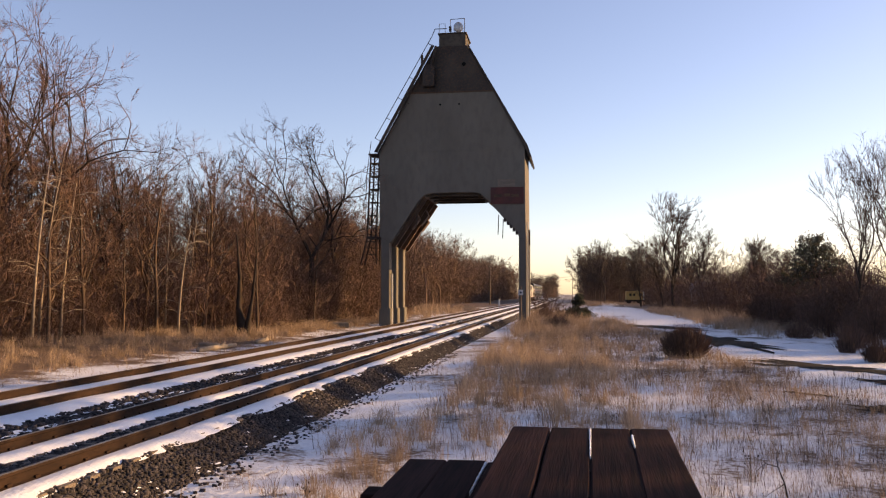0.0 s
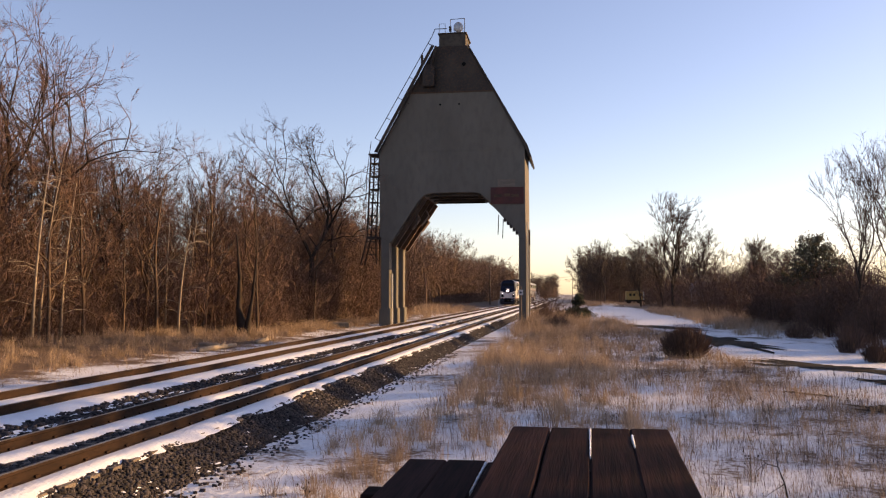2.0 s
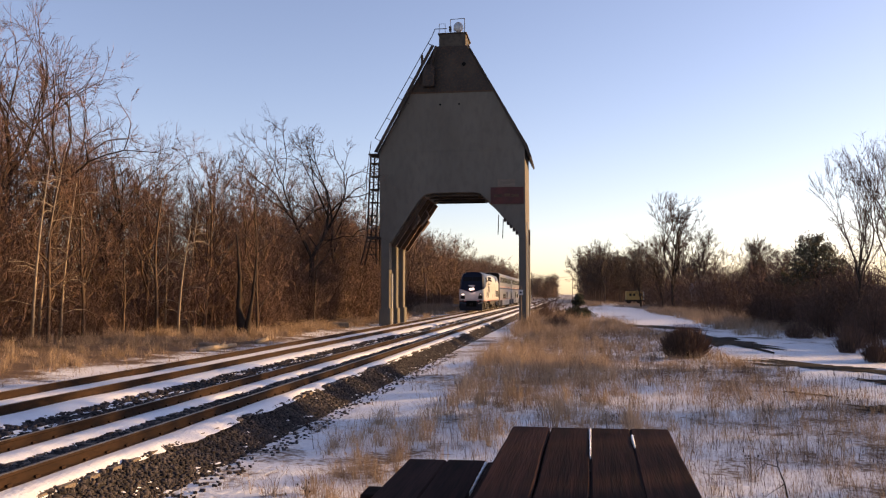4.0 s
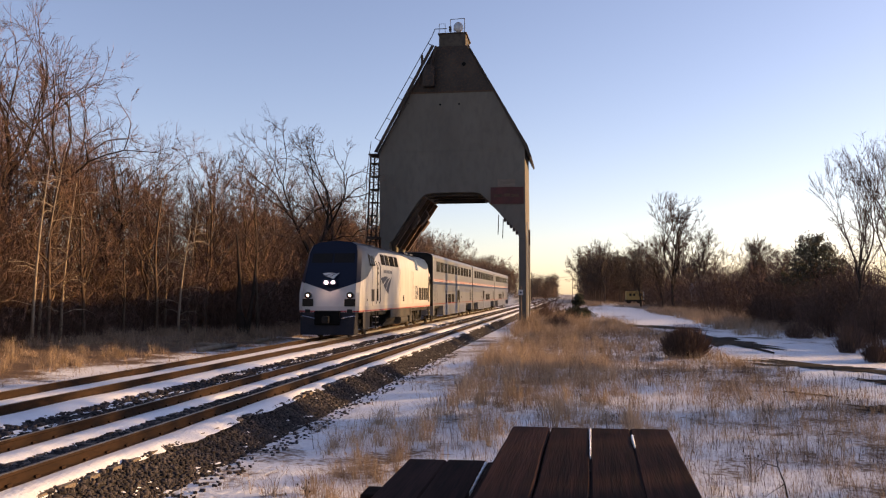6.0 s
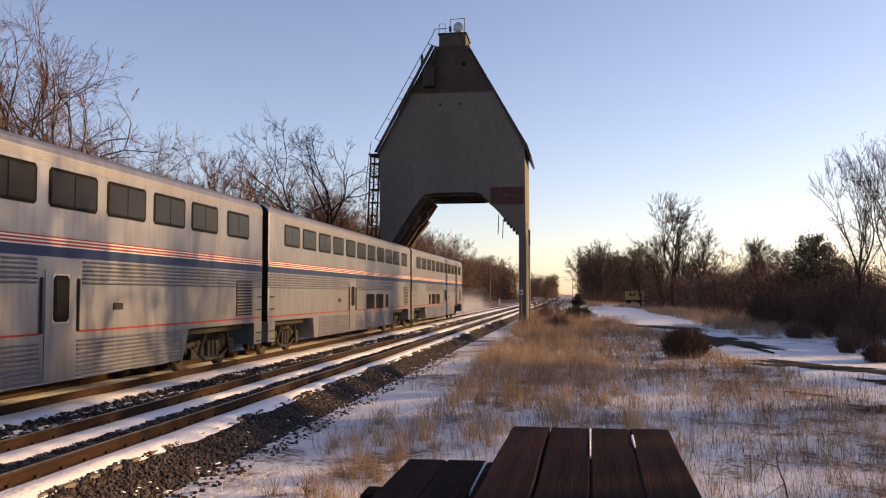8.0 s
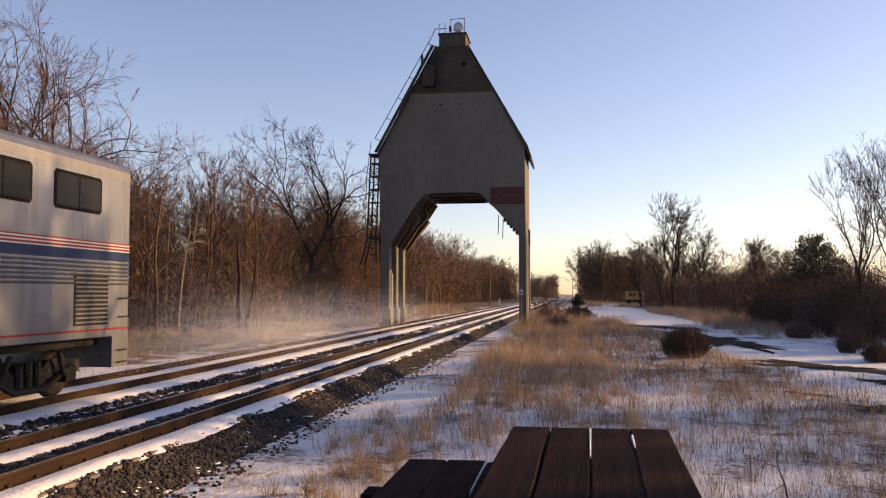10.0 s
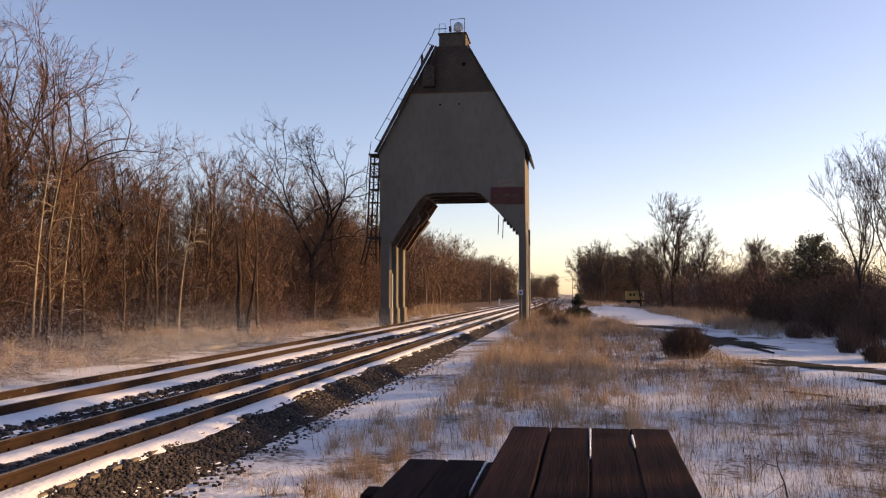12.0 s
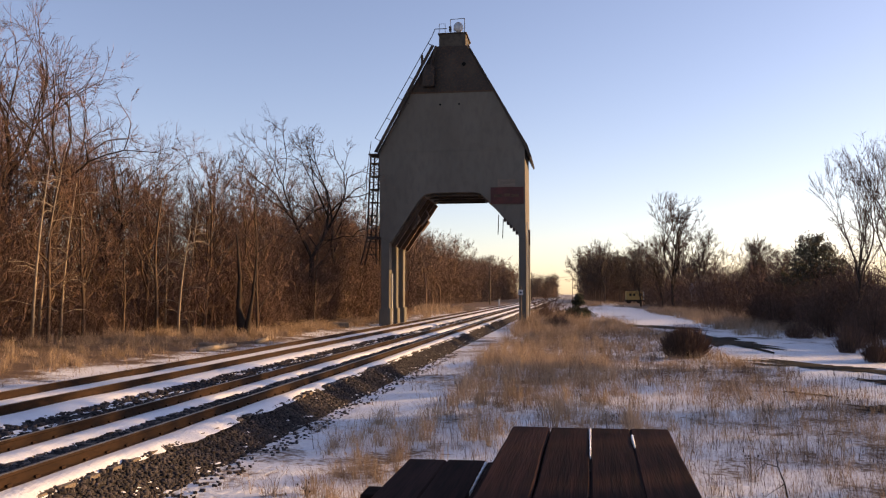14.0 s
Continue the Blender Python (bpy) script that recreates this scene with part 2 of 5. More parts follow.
for _k, _a, _b in (("stone", 0.45, 1.9), ("grass", 0.6, 1.35), ("twig", 0.7, 1.3), ("brush", 0.6, 1.4), ("farbrush", 0.6, 1.3)):
    island_vary(M[_k], _a, _b)


# ---- mesh helpers ----
class Shape:
    """Collects vertices and faces for one mesh."""

    def __init__(self):
        self.v, self.f = [], []

    def add(self, verts, faces):
        o = len(self.v)
        self.v += [tuple(p) for p in verts]
        self.f += [tuple(i + o for i in q) for q in faces]
        return self

    def box(self, x0, x1, y0, y1, z0, z1, c=0.0):
        """A box; with c its edges along the longest side are chamfered."""
        if not c:
            return self.add([(x, y, z) for z in (z0, z1) for y in (y0, y1) for x in (x0, x1)],
                            [(0, 2, 3, 1), (4, 5, 7, 6), (0, 1, 5, 4), (2, 6, 7, 3), (0, 4, 6, 2), (1, 3, 7, 5)])
        d = (x1 - x0, y1 - y0, z1 - z0)
        k = d.index(max(d))
        if k == 1:
            ring = [(x0 + c, z0), (x1 - c, z0), (x1, z0 + c), (x1, z1 - c), (x1 - c, z1), (x0 + c, z1), (x0, z1 - c), (x0, z0 + c)]
            return self.prism(ring, y0, y1, "y")
        if k == 0:
            ring = [(y0 + c, z0), (y1 - c, z0), (y1, z0 + c), (y1, z1 - c), (y1 - c, z1), (y0 + c, z1), (y0, z1 - c), (y0, z0 + c)]
            return self.prism(ring, x0, x1, "x")
        ring = [(x0 + c, y0), (x1 - c, y0), (x1, y0 + c), (x1, y1 - c), (x1 - c, y1), (x0 + c, y1), (x0, y1 - c), (x0, y0 + c)]
        return self.prism(ring, z0, z1, "z")

    def prism(self, ring, a, b, axis="y"):
        """A closed outline pushed along an axis from a to b."""
        k = len(ring)
        at = {"y": lambda p, w: (p[0], w, p[1]), "x": lambda p, w: (w, p[0], p[1]), "z": lambda p, w: (p[0], p[1], w)}[axis]
        vs = [at(p, a) for p in ring] + [at(p, b) for p in ring]
        fs = [tuple(range(k))[::-1], tuple(range(k, 2 * k))] + [(i, (i + 1) % k, k + (i + 1) % k, k + i) for i in range(k)]
        return self.add(vs, fs)

    def tube(self, pts, radii, sides=6, caps=True):
        pts = [Vector(p) for p in pts]
        if isinstance(radii, (int, float)):
            radii = [radii] * len(pts)
        vs, fs = [], []
        for i, p in enumerate(pts):
            d = (pts[min(i + 1, len(pts) - 1)] - pts[max(i - 1, 0)]).normalized()
            a = d.cross(Vector((0.31, 0.17, 1) if abs(d.z) < 0.9 else (1, 0.2, 0))).normalized()
            b = d.cross(a)
            vs += [p + (a * math.cos(6.28319 * j / sides) + b * math.sin(6.28319 * j / sides)) * radii[i] for j in range(sides)]
        for i in range(len(pts) - 1):
            for j in range(sides):
                k = (j + 1) % sides
                fs.append((i * sides + j, i * sides + k, (i + 1) * sides + k, (i + 1) * sides + j))
        if caps:
            fs += [tuple(range(sides))[::-1], tuple(range((len(pts) - 1) * sides, len(pts) * sides))]
        return self.add(vs, fs)

    def bar(self, a, b, w):
        return self.tube([a, b], w * 0.7, 4)

    def ribbon(self, a, b, w0, w1, side):
        a, b = Vector(a), Vector(b)
        s = (b - a).cross(side).normalized()
        return self.add([a - s * w0, a + s * w0, b + s * w1, b - s * w1], [(0, 1, 2, 3)])

    def spike(self, a, b, w, side):
        a, b = Vector(a), Vector(b)
        s = (b - a).cross(side).normalized()
        return self.add([a - s * w, a + s * w, b], [(0, 1, 2)])

    def loft(self, rings, closed=True):
        k = len(rings[0])
        vs = [p for r in rings for p in r]
        fs = []
        for i in range(len(rings) - 1):
            for j in range(k if closed else k - 1):
                q = (j + 1) % k
                fs.append((i * k + j, i * k + q, (i + 1) * k + q, (i + 1) * k + j))
        if closed:
            fs += [tuple(range(k))[::-1], tuple(range((len(rings) - 1) * k, len(rings) * k))]
        return self.add(vs, fs)

    def mesh(self, name, material, smooth=False):
        me = bpy.data.meshes.new(name)
        me.from_pydata(self.v, [], self.f)
        me.materials.append(material)
        if smooth:
            me.polygons.foreach_set("use_smooth", [True] * len(me.polygons))
        me.update()
        return me


def part(name, shape, material, parent, label="", smooth=False, bevel=0.0):
    """Links a shape as one mesh object under a thing or a part."""
    me = shape if isinstance(shape, bpy.types.Mesh) else shape.mesh(name, material, smooth)
    ob = new(name, me)
    ob.parent = parent
    if label:
        tagged(ob, label)
    if bevel:
        md = ob.modifiers.new("edge", "BEVEL")
        md.width, md.segments, md.limit_method = bevel, 2, "ANGLE"
    return ob


def thing(name, label, category, group="", kind="", m=None):
    ob = new(name)
    if m is not None:
        ob.matrix_world = m
    return tagged(ob, label, category, group, kind)


def solid(name, shape, material, label, category, group="", kind="", smooth=False, m=None, bevel=0.0):
    ob = part(name, shape, material, None, "", smooth, bevel)
    if m is not None:
        ob.matrix_world = m
    return tagged(ob, label, category, group, kind)


def fast(name, verts, faces, material, smooth=False):
    """A large mesh from arrays: verts (n, 3), faces (k, 3 or 4)."""
    me = bpy.data.meshes.new(name)
    verts, faces = np.asarray(verts, np.float32), np.asarray(faces, np.int32)
    me.vertices.add(len(verts))
    me.vertices.foreach_set("co", verts.ravel())
    me.loops.add(faces.size)
    me.loops.foreach_set("vertex_index", faces.ravel())
    me.polygons.add(len(faces))
    me.polygons.foreach_set("loop_start", np.arange(len(faces), dtype=np.int32) * faces.shape[1])
    me.materials.append(material)
    me.update(calc_edges=True)
    me.validate()
    return me


# ---- ground ----
FAR, NEAR, GROUND = -11.28, -7.27, -0.6
RAIL = 0.75


def land(x, y):
    """Height of the ground sheet."""
    bump = 0.06 * math.sin(x * 0.55 + 0.3 * y) * math.sin(y * 0.21 + 1) + 0.05 * math.sin(x * 0.17 - y * 0.13)
    fade = min(1.0, max(0.0, (abs(x - 0.5 * (FAR + NEAR)) - 4.5) / 2))
    rise = 0.35 * max(0.0, min(1.0, (-16 - x) / 6)) if x < -16 else 0.0
    return GROUND + bump * fade + rise


def make_ground():
    xs = sorted(set([-900, -600, -400, -250, -160, -110, -80, -60, -50] + list(np.arange(-44, 30.1, 1.0)) + [34, 40, 50, 62, 80, 110, 160, 250, 400, 600, 900]))
    ys = sorted(set([-120, -80, -50, -30, -20] + list(np.arange(-14, 100.1, 1.6)) + [106, 114, 124, 138, 155, 180, 215, 260, 320, 420, 560, 800, 1200, 2000, 3200]))
    vs = [(x, y, land(x, y)) for y in ys for x in xs]
    k = len(xs)
    fs = [(j * k + i, j * k + i + 1, (j + 1) * k + i + 1, (j + 1) * k + i) for j in range(len(ys) - 1) for i in range(k - 1)]
    ob = new("ground", fast("ground", vs, fs, M["ground"]))
    ob.data.polygons.foreach_set("use_smooth", [True] * len(ob.data.polygons))
    tagged(ob, "snow-dusted winter ground with brown leaf litter and dry turf", "ground", kind="structure")


make_ground()
Y0, Y1 = -40.0, 600.0


def make_trackbed():
    ring = [(FAR - 2.6, GROUND - 0.3), (FAR - 2.5, GROUND + 0.1), (FAR - 1.75, -0.22), (NEAR + 1.25, -0.22), (NEAR + 1.86, GROUND + 0.02), (NEAR + 1.96, GROUND - 0.3)]
    solid("trackbed", Shape().prism(ring, Y0, Y1), M["ballast"], "dark crushed-stone ballast bed under two tracks", "trackbed", kind="structure")


make_trackbed()


def rail_mesh():
    ring = [(-0.075, -0.185), (0.075, -0.185), (0.075, -0.172), (0.014, -0.15), (0.012, -0.05), (0.038, -0.035), (0.038, -0.006), (0.03, 0.0), (-0.03, 0.0), (-0.038, -0.006), (-0.038, -0.035), (-0.012, -0.05), (-0.014, -0.15), (-0.075, -0.172)]
    return Shape().prism(ring, Y0, Y1).mesh("rail", M["rail"])


def make_tracks():
    me = rail_mesh()
    top = Shape().box(-0.028, 0.028, Y0, Y1, -0.004, 0.003).mesh("running_face", M["railtop"])
    anchor = Shape().box(0.014, 0.05, -0.045, 0.045, -0.165, -0.125, 0.006).mesh("rail_anchor", M["rail"])
    tie = Shape().box(-1.3, 1.3, -0.115, 0.115, -0.36, -0.195, 0.012).mesh("tie", M["oldtie"])
    for cx, nm in ((FAR, "far"), (NEAR, "near")):
        track = thing("railway_track", "rusty steel rails on snow-covered wooden ties in dark ballast", "track", "parallel tracks", "structure", pose(cx, 0, 0))
        for sx in (-RAIL, RAIL):
            r = part("rail", me, None, track)
            r.location.x = sx
            f = part("running_face", top, None, r, "worn bright rail head")
            if nm == "near":
                for k in range(70):
                    a = part("rail_anchor", anchor, None, r, "rusty rail anchor")
                    a.location = (0.0, 6.0 + k * 0.54, 0.0)
        for k in range(90):
            t = part("tie", tie, None, track)
            t.location = (0.02 * math.sin(k * 7.1), 1.0 + k * 0.54, 0.0)


make_tracks()


def snow_strip(x0, x1, seed, ya=-2.0, yb=420.0, top=-0.155, rag=0.16, side=1):
    """A drift that the rail has caught: smooth along the rail, ragged on its open side."""
    vs, fs = [], []
    y, k = ya, 0
    while y < yb:
        n1 = noise.noise(Vector((seed * 3.1, y * 0.9, 0))) + 0.6 * noise.noise(Vector((seed * 5.7, y * 3.3, 4)))
        a, b = (x0, x1 + rag * n1) if side > 0 else (x0 + rag * n1, x1)
        mid = 0.5 * (a + b)
        h = top + 0.02 * noise.noise(Vector((seed, y * 0.5, 2)))
        vs += [(a, y, -0.235 if side < 0 else h - 0.01), (a + 0.25 * (b - a), y, h), (mid, y, h + 0.012), (a + 0.75 * (b - a), y, h - 0.012), (b, y, -0.235 if side > 0 else h - 0.01)]
        if k:
            o = (k - 1) * 5
            fs += [(o + i, o + i + 1, o + i + 6, o + i + 5) for i in range(4)]
        k += 1
        y += 0.11 if y < 45 else 0.5 if y < 120 else 3.0
    return fast("snow_drift", vs, fs, M["snow"], True)


def make_drifts():
    rows = [(FAR - RAIL + 0.05, FAR + 0.36, 1), (FAR + RAIL + 0.05, FAR + RAIL + 0.95, 2), (NEAR - RAIL + 0.06, NEAR - 0.17, 3), (NEAR + RAIL + 0.07, NEAR + RAIL + 0.55, 4)]
    for x0, x1, seed in rows:
        ob = new("snow_drift", snow_strip(x0, x1, seed))
        tagged(ob, "long strip of wind-drifted snow lying beside a rail", "snow drift", "snow along the rails", "stuff")
    # a broken crust between the tracks
    rng = np.random.default_rng(5)
    s = Shape()
    for k in range(620):
        y = 3 + 70 * rng.random() ** 1.5
        x = FAR + 1.9 + 1.2 * rng.random()
        lift = 0.0
        if k > 240:
            x = NEAR + 1.4 + 0.55 * rng.random() ** 0.35
            lift = -max(0.0, x - (NEAR + 1.25)) * 0.6
        r, e = (0.06 + 0.16 * rng.random(), 1.5 + 3 * rng.random()) if k <= 240 else (0.02 + 0.05 * rng.random(), 0.8 + 1.4 * rng.random())
        ring = [(x + r * math.cos(a) * (0.7 + 0.5 * rng.random()), y + r * e * math.sin(a) * (0.7 + 0.5 * rng.random())) for a in np.linspace(0, 6.283, 9)[:-1]]
        o = [(px, py, -0.215 + lift) for px, py in ring] + [(x, y, -0.185 + lift - (0.012 if lift else 0))]
        s.add(o, [(i, (i + 1) % 8, 8) for i in range(8)])
    tagged(part("snow_crust", s, M["snow"], None), "broken patches of snow on the ballast between the tracks", "snow", kind="stuff")


make_drifts()


def make_stones():
    """Loose ballast stones on the bed and shoulder where the camera is nearest."""
    rng = np.random.default_rng(11)
    base = np.array([(1, 0.2, -0.5), (-1, 0.1, -0.6), (0.1, 1, -0.5), (0, -1, -0.4), (0.7, 0.6, 0.5), (-0.6, 0.7, 0.6), (-0.5, -0.7, 0.5), (0.7, -0.6, 0.6)])
    tri = np.array([(0, 2, 4), (2, 5, 4), (2, 1, 5), (1, 6, 5), (1, 3, 6), (3, 7, 6), (3, 0, 7), (0, 4, 7), (4, 5, 6), (4, 6, 7)])
    vs, fs, k = [], [], 0

    def scatter(n, xa, xb, zf, reach, size):
        nonlocal k
        for _ in range(n):
            y = 4.5 + reach * rng.random() ** 1.7
            x = xa + (xb - xa) * rng.random()
            r = size * (0.55 + 0.8 * rng.random())
            a = rng.random() * 6.283
            c, s = math.cos(a), math.sin(a)
            q = base * (r, r * (0.6 + 0.5 * rng.random()), r * 0.8) * (0.5 + 1.0 * rng.random((8, 1)))
            q = np.stack([q[:, 0] * c - q[:, 1] * s, q[:, 0] * s + q[:, 1] * c, q[:, 2]], 1)
            vs.append(q + (x, y, zf(x) + 0.3 * r))
            fs.append(tri + 8 * k)
            k += 1
    shoulder = lambda x: -0.22 - max(0.0, x - (NEAR + 1.25)) * 0.6
    scatter(24000, NEAR + 1.08, NEAR + 1.95, shoulder, 72, 0.034)
    scatter(1100, NEAR + 1.75, NEAR + 2.4, lambda x: max(shoulder(x), GROUND), 34, 0.032)
    scatter(7400, NEAR - 0.25, NEAR + 0.66, lambda x: -0.22, 34, 0.04)
    scatter(7000, FAR + 1.55, NEAR - 0.85, lambda x: -0.22, 42, 0.045)
    scatter(1800, FAR + 0.35, FAR + 0.68, lambda x: -0.22, 34, 0.034)
    ob = new("ballast_stones", fast("ballast_stones", np.concatenate(vs), np.concatenate(fs), M["stone"]))
    tagged(ob, "loose dark grey crushed ballast stones on the trackbed shoulder", "ballast", kind="stuff")


make_stones()


# ---- coaling tower ----
def make_tower():
    tw = thing("coaling_tower", "abandoned grey concrete coaling tower straddling both tracks on legs", "tower", m=pose(0, 70, 0))
    D = 7.0
    face = [(-15.7, 6.9), (-14.82, 6.35), (-14.5, 6.7), (-12.35, 9.95), (-11.85, 10.35), (-11.2, 10.5), (-7.9, 10.52), (-7.2, 10.4), (-6.5, 9.75), (-5.2, 8.3), (-4.4, 7.45), (-4.08, 7.1), (-4.02, 6.6), (-3.45, 6.6), (-3.5, 14.1), (-6.08, 19.0), (-13.28, 19.0), (-15.75, 14.1)]
    part("bin", Shape().prism(face, 0, D), M["concrete"], tw, "stained grey concrete coal bin with arched underside", bevel=0.04)
    top = [(-13.26, 18.98), (-6.1, 18.98), (-8.3, 22.9), (-10.85, 22.9)]
    part("hopper_roof", Shape().prism(top, -0.03, D + 0.03), M["blacksteel"], tw, "soot-black steel upper housing", bevel=0.03)
    part("head_house", Shape().box(-10.66, -8.4, 0.0, 3.0, 22.85, 23.95, 0.04), M["sootcon"], tw, "small boxed head house at the peak", bevel=0.03)
    part("roof_edge", Shape().box(-10.75, -8.3, -0.08, 3.1, 23.93, 24.02), M["blacksteel"], tw)
    # roof slabs down both slopes, the one over the rail side ending in a flared eave
    part("roof_slab", Shape().prism([(-8.25, 22.92), (-8.16, 22.95), (-3.26, 14.32), (-2.95, 13.4), (-3.08, 13.32), (-3.5, 14.15)], -0.12, D + 0.12), M["blacksteel"], tw, "dark roofing with a flared eave")
    part("roof_slab", Shape().prism([(-10.85, 22.92), (-10.95, 22.95), (-15.9, 13.98), (-15.8, 13.85)], -0.12, D + 0.12), M["blacksteel"], tw)
    part("pour_joint", Shape().box(-15.72, -3.5, -0.018, 0.0, 14.02, 14.1), M["concrete"], tw)
    part("pour_joint", Shape().box(-13.4, -6.0, -0.05, 0.0, 18.92, 19.04), M["rust"], tw)
    for x in (-10.55, -8.95):
        part("drain_hole", Shape().tube([(x, -0.012, 17.95), (x, 0.03, 17.95)], 0.09, 8), M["rubber"], tw)
    part("drain_hole", Shape().tube([(-8.55, -0.06, 21.3), (-8.55, 0.0, 21.3)], 0.17, 8), M["rubber"], tw)
    part("side_hood", Shape().prism([(-11.95, 19.4), (-11.0, 19.4), (-10.95, 20.9), (-11.2, 21.25), (-11.7, 21.2), (-11.95, 20.6)], -0.55, 0.0), M["blacksteel"], tw, "black steel hoist hood on the housing", bevel=0.05)
    part("pipe", Shape().tube([(-10.95, -0.3, 22.6), (-11.05, -0.35, 22.0), (-11.3, -0.3, 21.3)], 0.1, 8), M["blacksteel"], tw)
    # underside: hopper chutes, beams and gates
    for y in (0.55, 2.6, 4.6, 6.5):
        s = Shape()
        s.prism([(-14.75, 6.2), (-14.5, 5.95), (-11.75, 10.05), (-12.0, 10.3)], y - 0.12, y + 0.12)
        part("hopper_beam", s, M["rust"], tw, "rust-brown beam under the bin")
        part("cross_beam", Shape().box(-11.8, -7.2, y - 0.12, y + 0.12, 10.28, 10.6), M["blacksteel"], tw)
    for y0, x0, z0 in ((1.2, -13.4, 7.9), (3.4, -13.0, 8.4), (5.4, -13.3, 8.0)):
        part("chute_gate", Shape().prism([(x0, z0), (x0 + 0.75, z0 + 0.95), (x0 + 0.95, z0 + 0.5), (x0 + 0.3, z0 - 0.35)], y0 - 0.45, y0 + 0.45), M["rust"], tw, "rusted coal chute gate")
    for x, z0, z1 in ((-5.68, 8.6, 6.95), (-5.3, 8.25, 6.65), (-12.55, 9.2, 6.9)):
        part("hanging_rod", Shape().tube([(x, 0.1, z0), (x - 0.06, 0.1, z1)], 0.035, 6), M["blacksteel"], tw)
    for i in range(5):
        part("corbel", Shape().box(-5.25 + 0.24 * i, -5.05 + 0.24 * i, 0.0, 0.5, 8.05 - 0.27 * i, 8.3 - 0.27 * i), M["blacksteel"], tw)
    # legs on pedestals
    for x0, x1 in ((-15.6, -14.85), (-4.03, -3.4)):
        for y0, y1 in ((0.02, 0.95), (3.0, 3.85), (6.1, 6.98)):
            if x0 > -5 and y0 == 3.0:
                continue
            leg = part("leg", Shape().box(x0, x1, y0, y1, 0.6 if x0 < -5 else -0.7, 6.95, 0.05), M["concrete"], tw)
            if x0 < -5:
                part("pedestal", Shape().box(x0 - 0.12, x1 + 0.14, y0 - 0.12, y1 + 0.12, -0.75, 0.88, 0.06), M["concrete"], leg, "pale concrete pedestal")
    part("down_pipe", Shape().tube([(-14.72, 0.5, -0.5), (-14.72, 0.5, 3.8)], 0.07, 8), M["galv"], tw)
    part("conduit", Shape().tube([(-3.33, 0.5, 0.2), (-3.33, 0.5, 8.0)], 0.05, 8), M["galv"], tw)
    part("conduit_box", Shape().box(-3.38, -3.2, 2.2, 2.7, 6.2, 7.5), M["blacksteel"], tw)
    # board with faded lettering
    board = part("sign_board", Shape().box(-6.33, -3.6, -0.09, 0.0, 9.5, 10.88), M["sign"], tw, "faded dark red board with unreadable lettering")
    for k, (a, b) in enumerate(((-6.05, -5.35), (-5.25, -4.75), (-4.65, -4.0))):
        part("letter_bar", Shape().box(a, b, -0.1, -0.085, 10.05 + 0.05 * (k % 2), 10.3 + 0.05 * (k % 2)), M["rust"], board)
    part("sign_patch", Shape().box(-5.75, -4.3, -0.06, 0.0, 10.9, 11.55), M["oldtie"], tw, "weathered grey-brown panel")
    # handrail up the slope
    rail = part("stair_rail", Shape().tube([(-16.05, -0.3, 15.2), (-11.2, -0.3, 23.7), (-10.95, -0.3, 24.3), (-9.95, -0.3, 24.3)], 0.035, 6), M["blacksteel"], tw, "thin pipe handrail")
    for f in (0.0, 0.2, 0.4, 0.6, 0.8, 0.93):
        x, z = -16.05 + 4.85 * f, 15.2 + 8.5 * f
        part("rail_post", Shape().tube([(x, -0.3, z), (x + 0.95, -0.2, z - 0.55)], 0.03, 5), M["blacksteel"], rail)
    part("stair_stringer", Shape().prism([(-16.1, 14.0), (-15.85, 13.95), (-11.0, 22.85), (-11.2, 22.95)], -0.5, -0.35), M["blacksteel"], tw)
    part("walkway_rail", Shape().tube([(-10.6, -0.2, 24.0), (-10.6, -0.2, 24.75), (-10.1, -0.2, 24.75), (-10.1, -0.2, 24.0)], 0.025, 5), M["blacksteel"], tw)
    part("ladder_box", Shape().box(-12.15, -11.98, -0.35, -0.1, 21.3, 22.15), M["blacksteel"], tw)
    # lamp on the peak
    lampf = part("lamp_frame", Shape().tube([(-9.72, 0.3, 23.9), (-9.72, 0.3, 25.25), (-8.52, 0.3, 25.3), (-8.52, 0.3, 23.9)], 0.04, 6), M["blacksteel"], tw, "thin steel lamp frame")
    ring = [(math.cos(a) * 0.4, math.sin(a) * 0.45) for a in np.linspace(0, 6.2832, 17)[:-1]]
    dish = Shape().loft([[(-9.08 + 0.35 * x, 0.75, 24.55 + 0.35 * z) for x, z in ring], [(-9.06 + 0.9 * x, 0.5, 24.55 + 0.9 * z) for x, z in ring], [(-9.05 + x, 0.25, 24.55 + z) for x, z in ring], [(-9.05 + 0.85 * x, 0.2, 24.55 + 0.85 * z) for x, z in ring]])
    part("floodlight", dish, M["galv"], lampf, "round floodlight with a pale lens", smooth=True)
    part("lamp_bracket", Shape().tube([(-9.45, 0.4, 24.5), (-9.4, 0.4, 24.1), (-9.05, 0.4, 24.0), (-8.7, 0.4, 24.1), (-8.65, 0.4, 24.5)], 0.035, 6), M["blacksteel"], lampf)
    part("horn", Shape().tube([(-9.72, 0.25, 24.2), (-9.74, 0.25, 24.65)], 0.11, 8), M["blacksteel"], lampf)
    # lattice stair tower hanging on the wall
    lat = part("stair_tower", Shape().box(-16.95, -15.8, 1.0, 2.6, 14.0, 14.12), M["blacksteel"], tw, "black steel lattice stair tower")
    legs = ((-16.72, 1.05), (-15.95, 1.05), (-16.72, 2.5), (-15.95, 2.5))
    for k, (x, y) in enumerate(legs):
        part("lattice_leg", Shape().tube([(x, y, 14.1), (x - 0.3, y, 6.9), (x - (0.85 if k % 2 == 0 else 0.25), y, 4.6)], 0.075, 5), M["blacksteel"], lat)
    for k in range(8):
        z = 13.9 - k * 1.12
